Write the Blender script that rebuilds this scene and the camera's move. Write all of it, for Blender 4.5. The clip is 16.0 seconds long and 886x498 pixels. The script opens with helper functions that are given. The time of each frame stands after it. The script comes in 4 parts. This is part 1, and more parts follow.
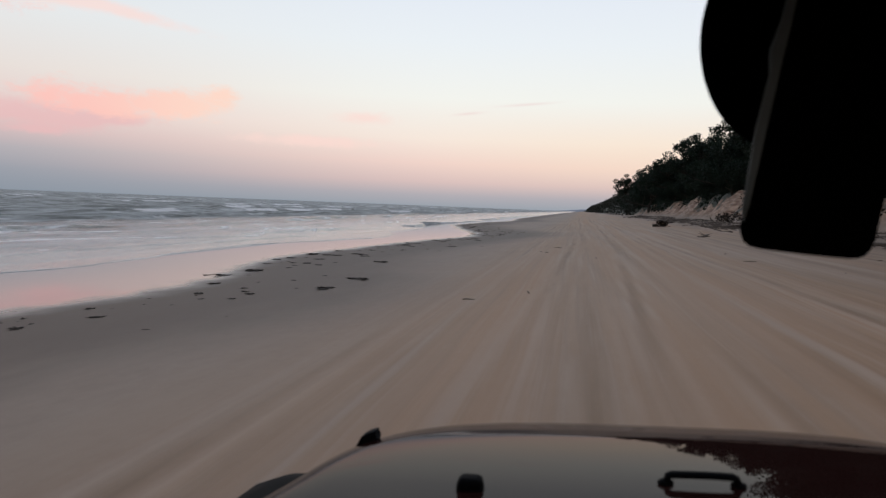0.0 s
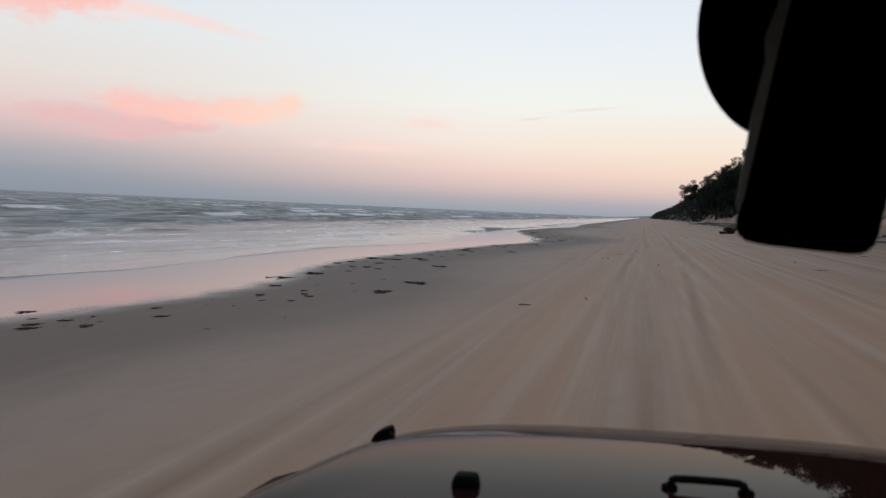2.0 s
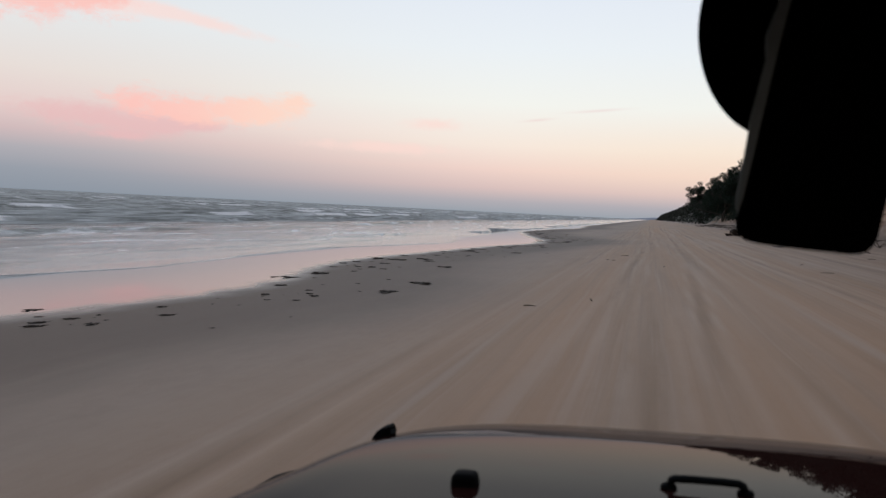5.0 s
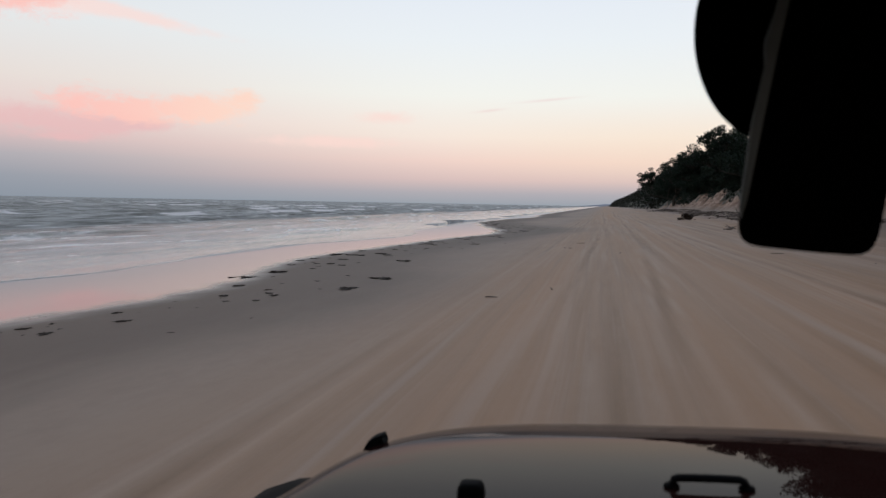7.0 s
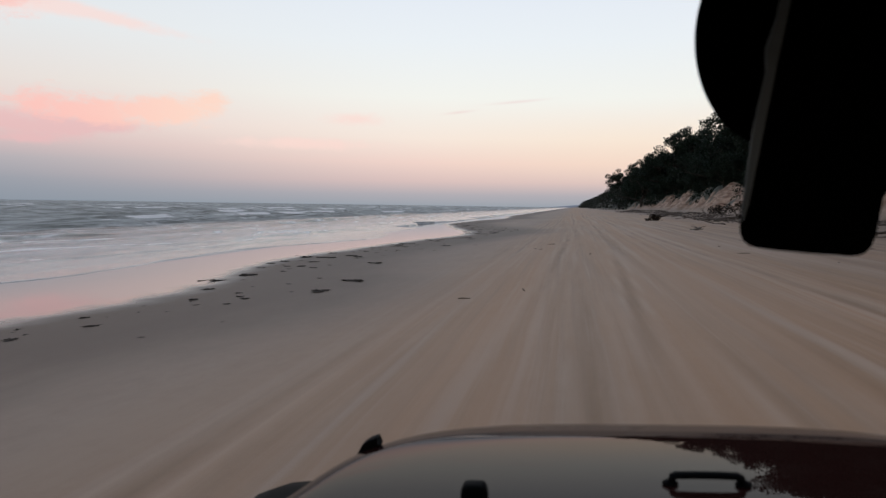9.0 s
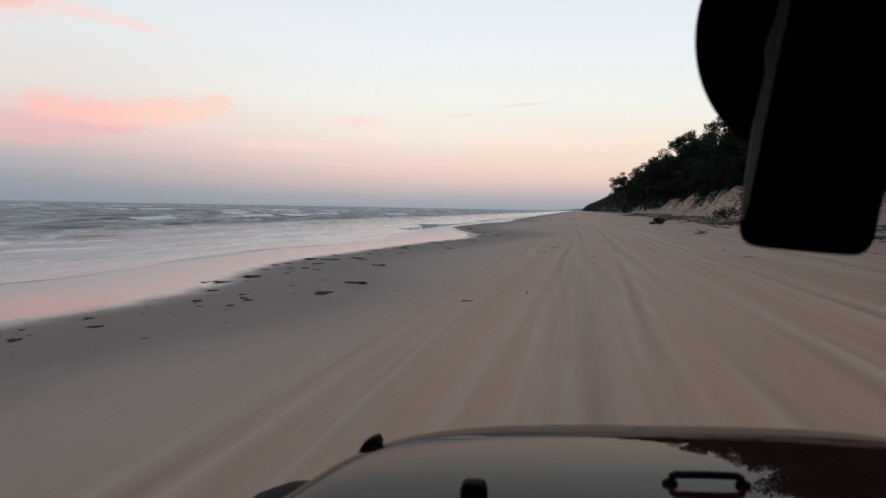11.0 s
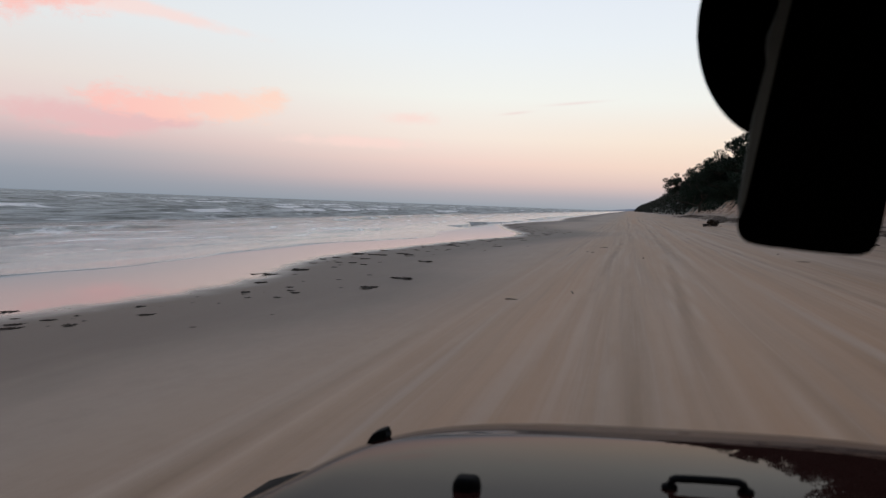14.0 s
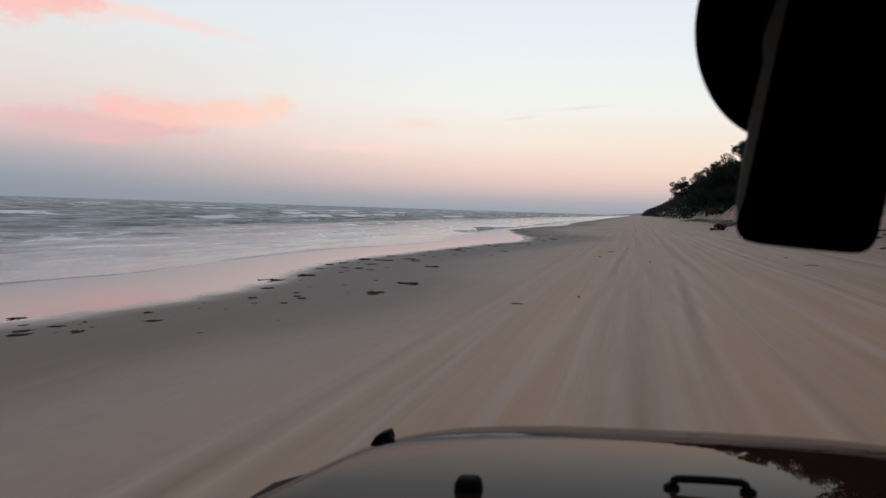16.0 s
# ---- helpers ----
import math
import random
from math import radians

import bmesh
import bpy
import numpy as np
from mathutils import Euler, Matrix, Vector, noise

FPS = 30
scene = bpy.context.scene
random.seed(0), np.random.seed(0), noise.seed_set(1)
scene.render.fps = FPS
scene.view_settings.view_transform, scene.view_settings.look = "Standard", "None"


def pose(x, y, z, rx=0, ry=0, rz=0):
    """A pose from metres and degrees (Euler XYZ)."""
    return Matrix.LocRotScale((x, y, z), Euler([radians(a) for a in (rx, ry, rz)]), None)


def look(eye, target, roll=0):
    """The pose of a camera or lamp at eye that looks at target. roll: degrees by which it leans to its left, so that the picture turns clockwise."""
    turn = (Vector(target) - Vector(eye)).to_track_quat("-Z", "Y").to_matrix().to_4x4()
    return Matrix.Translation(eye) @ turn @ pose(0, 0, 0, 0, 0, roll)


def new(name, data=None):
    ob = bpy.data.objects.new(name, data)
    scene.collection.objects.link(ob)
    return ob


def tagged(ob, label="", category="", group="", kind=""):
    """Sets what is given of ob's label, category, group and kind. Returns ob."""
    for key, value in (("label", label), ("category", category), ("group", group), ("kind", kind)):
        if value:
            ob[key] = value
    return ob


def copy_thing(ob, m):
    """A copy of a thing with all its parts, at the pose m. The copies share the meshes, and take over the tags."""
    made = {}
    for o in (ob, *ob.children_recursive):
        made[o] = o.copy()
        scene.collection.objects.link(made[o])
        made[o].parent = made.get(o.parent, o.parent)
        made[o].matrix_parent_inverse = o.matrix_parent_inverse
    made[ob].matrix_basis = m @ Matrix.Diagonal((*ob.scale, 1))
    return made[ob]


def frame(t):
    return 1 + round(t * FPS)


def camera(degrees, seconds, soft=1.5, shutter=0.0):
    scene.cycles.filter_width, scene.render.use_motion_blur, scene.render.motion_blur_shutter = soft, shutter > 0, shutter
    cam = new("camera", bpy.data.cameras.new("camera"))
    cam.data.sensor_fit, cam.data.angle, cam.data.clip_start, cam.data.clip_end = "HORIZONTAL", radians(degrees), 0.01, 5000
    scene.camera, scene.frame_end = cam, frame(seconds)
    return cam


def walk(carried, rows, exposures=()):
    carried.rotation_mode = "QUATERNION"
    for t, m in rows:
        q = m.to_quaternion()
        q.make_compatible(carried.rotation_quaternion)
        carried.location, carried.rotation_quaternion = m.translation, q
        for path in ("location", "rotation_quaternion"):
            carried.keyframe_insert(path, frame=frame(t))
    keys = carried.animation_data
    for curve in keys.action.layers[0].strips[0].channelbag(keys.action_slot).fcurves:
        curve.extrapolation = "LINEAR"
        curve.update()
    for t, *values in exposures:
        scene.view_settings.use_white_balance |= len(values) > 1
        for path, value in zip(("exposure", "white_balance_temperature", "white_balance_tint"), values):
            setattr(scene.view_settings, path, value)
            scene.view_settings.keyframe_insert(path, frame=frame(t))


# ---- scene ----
# Seconds, then the eye's x, y, z in metres, then heading, tilt and lean in degrees.
# The eye sits in the cabin of a car on the beach and sways with the shot.
ROWS = [
    (0.0, -0.0361, -0.0866, 1.5792, 10.13, -3.25, 2.25),
    (0.5, -0.0131, -0.0784, 1.5772, 11.23, -3.19, 2.05),
    (1.0, 0.0089, -0.0720, 1.5742, 12.33, -3.22, 2.38),
    (1.5, 0.0365, -0.0673, 1.5669, 13.73, -3.05, 2.72),
    (2.0, 0.0577, -0.0586, 1.5659, 14.81, -3.03, 2.55),
    (2.5, 0.0758, -0.0604, 1.5572, 15.76, -2.84, 3.21),
    (3.0, 0.0822, -0.0572, 1.5575, 16.08, -2.87, 3.19),
    (5.5, 0.0505, -0.0593, 1.5682, 14.43, -3.12, 2.50),
    (6.0, 0.0156, -0.0618, 1.5812, 12.63, -3.57, 2.18),
    (6.5, -0.0098, -0.0673, 1.5872, 11.34, -3.64, 1.73),
    (7.0, 0.0025, -0.0622, 1.5869, 11.94, -3.46, 1.02),
    (7.5, 0.0050, -0.0664, 1.5814, 12.09, -3.26, 1.28),
    (8.0, 0.0161, -0.0582, 1.5844, 12.63, -3.51, 1.40),
    (8.5, -0.0178, -0.0627, 1.5957, 10.90, -3.85, 1.05),
    (9.0, -0.0439, -0.0805, 1.5890, 9.67, -3.30, 0.82),
    (11.5, -0.0332, -0.0826, 1.5817, 10.23, -3.10, 1.25),
    (12.0, -0.0128, -0.0750, 1.5805, 11.22, -3.19, 1.47),
    (12.5, 0.0076, -0.0637, 1.5828, 12.22, -3.47, 1.70),
    (13.0, 0.0242, -0.0545, 1.5843, 13.04, -3.61, 1.64),
    (13.5, 0.0317, -0.0591, 1.5764, 13.45, -3.33, 2.01),
    (14.0, 0.0359, -0.0570, 1.5766, 13.67, -3.39, 2.10),
    (14.5, 0.0357, -0.0597, 1.5742, 13.66, -3.21, 1.96),
    (15.0, 0.0357, -0.0590, 1.5748, 13.66, -3.21, 1.85),
    (15.5, 0.0379, -0.0586, 1.5743, 13.77, -3.15, 1.70),
    (16.0, 0.0460, -0.0589, 1.5706, 14.19, -3.01, 1.81),
]
cam = camera(60.7, 16.0, soft=1.35)
cam.data.dof.use_dof, cam.data.dof.focus_distance, cam.data.dof.aperture_fstop = True, 40.0, 5.6
walk(cam, [(t, pose(x, y, z, 90 + tilt, 0, heading) @ pose(0, 0, 0, 0, 0, lean))
           for t, x, y, z, heading, tilt, lean in ROWS])


# ---- node helpers ----
def node(tree, kind, inputs=(), operation="", data_type="", sky_type=""):
    n = tree.nodes.new(kind)
    if operation:
        n.operation = operation
    if data_type:
        n.data_type = data_type
    if sky_type:
        n.sky_type = sky_type
    for key, value in dict(inputs).items():
        if isinstance(value, bpy.types.NodeSocket):
            tree.links.new(value, n.inputs[key])
        else:
            n.inputs[key].default_value = value
    return n


def calc(tree, op, a, b=0.0, c=0.0, clamp=False):
    n = node(tree, "ShaderNodeMath", {0: a, 1: b, 2: c}, operation=op)
    n.use_clamp = clamp
    return n.outputs[0]


def smooth(tree, value, low, high, to_low=0.0, to_high=1.0):
    n = node(tree, "ShaderNodeMapRange", {"Value": value, "From Min": low, "From Max": high, "To Min": to_low, "To Max": to_high})
    n.interpolation_type = "SMOOTHSTEP"
    return n.outputs["Result"]


def blend(tree, factor, a, b, how="MIX"):
    n = node(tree, "ShaderNodeMix", {0: factor, 6: a, 7: b}, data_type="RGBA")
    n.blend_type = how
    return n.outputs[2]


def ramp(tree, value, stops):
    n = node(tree, "ShaderNodeValToRGB", {0: value})
    marks = n.color_ramp.elements
    while len(marks) < len(stops):
        marks.new(0.5)
    for mark, (place, colour) in zip(marks, stops):
        mark.position, mark.color = place, (*colour, 1)
    return n.outputs[0]


def grain(tree, vector, scale, detail=4.0, rough=0.55, warp=0.0):
    return node(tree, "ShaderNodeTexNoise", {"Vector": vector, "Scale": scale, "Detail": detail,
                                             "Roughness": rough, "Distortion": warp}).outputs[0]


def scaled(tree, vector, sx, sy, sz):
    return node(tree, "ShaderNodeVectorMath", {0: vector, 1: (sx, sy, sz)}, operation="MULTIPLY").outputs[0]


def hexes(*codes):
    """Display colours (0 to 255) as linear ones."""
    return [tuple(((v / 255 + 0.055) / 1.055) ** 2.4 for v in code) for code in codes]


# ---- world: a clear dusk sky with a few lit clouds ----
def make_sky():
    world = bpy.data.worlds.new("dusk_sky")
    world.use_nodes = True
    tree = world.node_tree
    tree.nodes.clear()
    way = node(tree, "ShaderNodeTexCoord").outputs["Generated"]
    xyz = node(tree, "ShaderNodeSeparateXYZ", {0: way})
    x, y, z = xyz.outputs
    up = calc(tree, "MULTIPLY", calc(tree, "ARCSINE", z), 57.2958)
    turn = calc(tree, "MULTIPLY", calc(tree, "ARCTAN2", x, y), 57.2958)
    low = calc(tree, "DIVIDE", up, 20.0, clamp=True)
    sea = ramp(tree, low, list(zip((0, 0.07, 0.14, 0.2, 0.28, 0.4, 0.6, 1.0), hexes(
        (141, 151, 163), (149, 158, 170), (172, 172, 181), (206, 185, 189), (227, 205, 204), (230, 220, 216), (228, 231, 233), (219, 228, 240)))))
    shore = ramp(tree, low, list(zip((0, 0.04, 0.09, 0.16, 0.25, 0.4, 0.6, 1.0), hexes(
        (156, 164, 174), (177, 174, 181), (217, 193, 191), (240, 212, 204), (246, 232, 222), (243, 244, 239), (235, 241, 246), (221, 229, 245)))))
    side = smooth(tree, turn, -47.0, -8.0)
    clear = blend(tree, side, sea, shore)
    # a yellower patch low over the far dunes
    patch = calc(tree, "MULTIPLY", smooth(tree, turn, -16.0, 6.0), calc(tree, "MULTIPLY", smooth(tree, up, 0.8, 3.4), smooth(tree, up, 8.0, 4.0)))
    clear = blend(tree, calc(tree, "MULTIPLY", patch, 0.32), clear, (*hexes((253, 230, 198))[0], 1))
    # towards the afterglow behind the dunes the low sky turns warm
    away = calc(tree, "ABSOLUTE", calc(tree, "SUBTRACT", turn, 110.0))
    glow = calc(tree, "MULTIPLY", smooth(tree, away, 110.0, 10.0), smooth(tree, up, 32.0, 0.0))
    clear = blend(tree, calc(tree, "MULTIPLY", glow, 0.6), clear, (1.0, 0.74, 0.5, 1))
    clear = blend(tree, smooth(tree, up, 14.0, 80.0), clear, (0.36, 0.47, 0.66, 1))
    # clouds: soft heaps by heading and height, broken by noise
    ragged = grain(tree, scaled(tree, way, 1, 1, 2.0), 24.0, 6.0, 0.62, 0.5)
    fine = grain(tree, scaled(tree, way, 1, 1, 1.8), 80.0, 5.0, 0.65)
    wob = calc(tree, "SUBTRACT", calc(tree, "ADD", calc(tree, "MULTIPLY", ragged, 0.68), calc(tree, "MULTIPLY", fine, 0.32)), 0.5)

    def heap(az, el, wide, tall, lean=0.0):
        da = calc(tree, "SUBTRACT", turn, az)
        de = calc(tree, "SUBTRACT", calc(tree, "SUBTRACT", up, el), calc(tree, "MULTIPLY", da, lean))
        q = calc(tree, "ADD", calc(tree, "POWER", calc(tree, "ABSOLUTE", calc(tree, "DIVIDE", da, wide)), 2.0),
                 calc(tree, "POWER", calc(tree, "ABSOLUTE", calc(tree, "DIVIDE", de, tall)), 2.0))
        return calc(tree, "EXPONENT", calc(tree, "MULTIPLY", q, -1.0))

    def heaps(items):
        total = None
        for item in items:
            h = heap(*item)
            total = h if total is None else calc(tree, "ADD", total, h)
        return total

    lit = heaps([(-37.8, 6.55, 2.3, 1.35), (-34.9, 6.0, 1.9, 0.85), (-32.0, 6.25, 2.1, 1.2), (-29.2, 6.4, 2.0, 1.1), (-26.5, 7.0, 1.6, 1.1),
                 (-45.0, 12.1, 5.2, 1.35), (-41.0, 13.0, 4.0, 0.8), (-56, 8.0, 7.0, 1.6)])
    lit_edge = smooth(tree, calc(tree, "ADD", lit, calc(tree, "MULTIPLY", wob, 2.5)), 0.3, 1.15)
    lit_edge = calc(tree, "MULTIPLY", lit_edge, smooth(tree, lit, 0.04, 0.25))
    faint = heaps([(-40.5, 5.5, 5.0, 0.8), (-37.5, 4.7, 4.5, 0.6), (-34.0, 5.2, 3.0, 0.5), (-38.5, 4.0, 2.5, 0.3), (-75, 6.0, 14.0, 1.6)])
    faint_edge = calc(tree, "MULTIPLY", smooth(tree, calc(tree, "ADD", faint, calc(tree, "MULTIPLY", wob, 2.4)), 0.05, 1.3), 0.8)
    veil = heaps([(-16.4, 6.3, 2.4, 0.5), (-33.0, 12.2, 5.2, 0.45, -0.15), (-39.0, 12.6, 4.0, 0.8), (-20.0, 4.4, 6.0, 0.5)])
    veil_edge = calc(tree, "MULTIPLY", smooth(tree, calc(tree, "ADD", veil, calc(tree, "MULTIPLY", wob, 1.6)), 0.15, 1.1), 0.7)
    veil_edge = calc(tree, "MULTIPLY", veil_edge, smooth(tree, veil, 0.05, 0.3))
    faint_edge = calc(tree, "MULTIPLY", faint_edge, smooth(tree, faint, 0.03, 0.25))
    wisp = heaps([(-4.2, 7.75, 1.9, 0.1, 0.09), (-8.6, 6.95, 1.0, 0.1, 0.12)])
    faint_edge = calc(tree, "MAXIMUM", faint_edge, calc(tree, "MULTIPLY", wisp, 0.3))
    pink, peach, rose = hexes((253, 196, 189), (254, 216, 200), (231, 186, 189))
    tone = blend(tree, smooth(tree, turn, -38.0, -26.0), (*pink, 1), (*peach, 1))
    sky = blend(tree, faint_edge, clear, (*rose, 1))
    sky = blend(tree, veil_edge, sky, (*hexes((252, 219, 212))[0], 1))
    sky = blend(tree, calc(tree, "MULTIPLY", lit_edge, 0.92), sky, tone)
    # a trace of the physical sky on top
    air = node(tree, "ShaderNodeTexSky", sky_type="NISHITA")
    air.sun_disc, air.sun_elevation, air.sun_rotation = False, radians(1.0), radians(110.0)
    both = node(tree, "ShaderNodeMix", {0: 0.02, 6: sky, 7: air.outputs[0]}, data_type="RGBA").outputs[2]
    back = node(tree, "ShaderNodeBackground", {"Color": both, "Strength": 1.0})
    node(tree, "ShaderNodeOutputWorld", {"Surface": back.outputs[0]})
    scene.world = world


make_sky()
glow_lamp = bpy.data.lights.new("afterglow", "SUN")
glow_lamp.energy, glow_lamp.angle, glow_lamp.color = 0.25, radians(25.0), (1.0, 0.78, 0.6)
new("afterglow", glow_lamp).matrix_world = look((40, -15, 12), (0, 0, 0))


# ---- plain arithmetic noise ----
def lattice(ix, iy, seed):
    h = (ix.astype(np.int64) * 374761393 + iy.astype(np.int64) * 668265263 + seed * 982451653) & 0x7FFFFFFF
    h = ((h ^ (h >> 13)) * 1274126177) & 0x7FFFFFFF
    return ((h ^ (h >> 16)) & 0xFFFF) / 65535.0


def bumps(x, y, seed=0):
    """Smooth noise from 0 to 1 on a unit lattice."""
    x, y = np.asarray(x, float), np.asarray(y, float)
    ix, iy = np.floor(x), np.floor(y)
    fx, fy = x - ix, y - iy
    fx, fy = fx * fx * (3 - 2 * fx), fy * fy * (3 - 2 * fy)
    a, b = lattice(ix, iy, seed), lattice(ix + 1, iy, seed)
    c, d = lattice(ix, iy + 1, seed), lattice(ix + 1, iy + 1, seed)
    return (a * (1 - fx) + b * fx) * (1 - fy) + (c * (1 - fx) + d * fx) * fy


def octaves(x, y, seed=0, n=4):
    total, size, weight = 0.0, 1.0, 0.5
    for k in range(n):
        total = total + weight * bumps(np.asarray(x) * size, np.asarray(y) * size, seed + 17 * k)
        size, weight = size * 2.03, weight * 0.5
    return total / (1 - 0.5 ** n)


def step(v, low, high):
    t = np.clip((np.asarray(v, float) - low) / (high - low), 0, 1)
    return t * t * (3 - 2 * t)


# ---- the lie of the land ----
SEA = -0.74


def shoreline(y):
    """x of the upper edge of the wet sand."""
    y = np.asarray(y, float)
    return (-10.5 + 1.0 * np.exp(-((y - 17) / 9.0) ** 2) + 2.7 * np.exp(-((y - 54) / 13.0) ** 2) - 4.5 * np.exp(-((y - 98) / 24.0) ** 2) + 2.2 * (bumps(y / 13.0, 0.3, 5) - 0.5)
            + 0.9 * (octaves(y / 3.0, 1.7, 6, 3) - 0.5) - step(y, 70, 220) * 4.0)


def swash(y):
    """x of the front of the last thin sheet of water."""
    y = np.asarray(y, float)
    scallop = np.abs(np.cos(np.pi * (y - 6) / 23.0 + 1.2 * bumps(y / 30.0, 4.4, 13))) ** 1.3
    return -17.3 + 2.6 * scallop + 3.0 * (octaves(y / 14.0, 2.2, 9, 2) - 0.5) + 2.0 * np.exp(-((y - 54) / 16.0) ** 2) - 4.0 * np.exp(-((y - 98) / 24.0) ** 2) + 2.2 * (octaves(y / 4.6, 5.1, 11, 3) - 0.5) - step(y, 60, 200) * 4.0


def bluff_foot(y):
    y = np.asarray(y, float)
    return 17.0 + 2.6 * (octaves(y / 22.0, 7.7, 21, 3) - 0.5) - 2.0 * step(y, 150, 270) + 1.5 * step(y, 400, 900)


RUTS = [(-2.9, 0.12, 0.006), (-2.0, 0.10, 0.004), (-1.2, 0.14, -0.006), (-0.5, 0.12, 0.006), (0.35, 0.16, -0.003), (0.95, 0.11, 0.010), (1.7, 0.18, 0.002),
        (2.3, 0.12, 0.013), (3.1, 0.15, 0.004), (3.9, 0.13, -0.008), (4.6, 0.2, 0.012), (5.5, 0.14, 0.002), (6.3, 0.17, 0.018), (7.4, 0.15, 0.006), (8.3, 0.2, 0.02), (9.6, 0.16, 0.01)]


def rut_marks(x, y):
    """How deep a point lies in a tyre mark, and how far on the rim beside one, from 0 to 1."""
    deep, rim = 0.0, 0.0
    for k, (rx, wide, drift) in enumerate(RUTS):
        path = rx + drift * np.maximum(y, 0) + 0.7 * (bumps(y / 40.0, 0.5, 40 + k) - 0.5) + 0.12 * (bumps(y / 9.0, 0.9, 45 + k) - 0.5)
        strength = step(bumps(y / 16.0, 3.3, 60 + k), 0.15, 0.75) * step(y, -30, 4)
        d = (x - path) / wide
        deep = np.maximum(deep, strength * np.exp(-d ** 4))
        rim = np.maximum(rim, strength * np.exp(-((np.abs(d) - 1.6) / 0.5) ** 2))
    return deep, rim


def beach_height(x, y):
    x, y = np.broadcast_arrays(np.asarray(x, float), np.asarray(y, float))
    base = np.interp(x, [-6000, -600, -120, -40, -22, -15.5, -6, 0, 6, 10, 14, 18, 60], [-14, -9, -4.5, -2.2, -1.15, -0.72, -0.36, 0, 0.36, 0.52, 0.75, 1.0, 1.2])
    near = step(x, -9, -5)
    base = base + 0.05 * near * (octaves(x / 2.5, y / 9.0, 3, 3) - 0.5) + 0.02 * near * (octaves(x / 0.5, y / 3.0, 4, 2) - 0.5)
    deep, rim = rut_marks(x, y)
    base = base - 0.015 * deep + 0.008 * rim
    # the eroded bluff and the dune behind it
    foot = bluff_foot(y)
    gully = octaves(x / 5.0, y / 3.2, 31, 4) - 0.5
    face = step(x + 2.6 * gully, foot, foot + 4.2)
    tall = 3.3 + 1.8 * (octaves(y / 18.0, 4.4, 33, 2) - 0.5)
    base = base + tall * face * (0.86 + 0.3 * octaves(x / 2.2, y / 1.6, 35, 3)) + 5.0 * step(x, foot + 4, foot + 26) + 0.5 * (octaves(x / 4, y / 4, 36, 3) - 0.5) * face
    base = base + 0.5 * step(x, foot - 3.5, foot + 0.5) * (octaves(x / 3, y / 6, 37, 3))
    return base


# ---- materials ----
def surface(name, build):
    m = bpy.data.materials.new(name)
    m.use_nodes = True
    tree = m.node_tree
    tree.nodes.clear()
    shader = tree.nodes.new("ShaderNodeBsdfPrincipled")
    out = tree.nodes.new("ShaderNodeOutputMaterial")
    tree.links.new(shader.outputs[0], out.inputs[0])
    for key, value in build(tree, node(tree, "ShaderNodeTexCoord").outputs["Object"]).items():
        if isinstance(value, bpy.types.NodeSocket):
            tree.links.new(value, shader.inputs[key])
        else:
            shader.inputs[key].default_value = value
    return m


def bump(tree, height, strength, distance):
    return node(tree, "ShaderNodeBump", {"Strength": strength, "Distance": distance, "Height": height}).outputs[0]


def attribute(tree, name):
    n = node(tree, "ShaderNodeAttribute")
    n.attribute_name = name
    return n.outputs["Fac"]


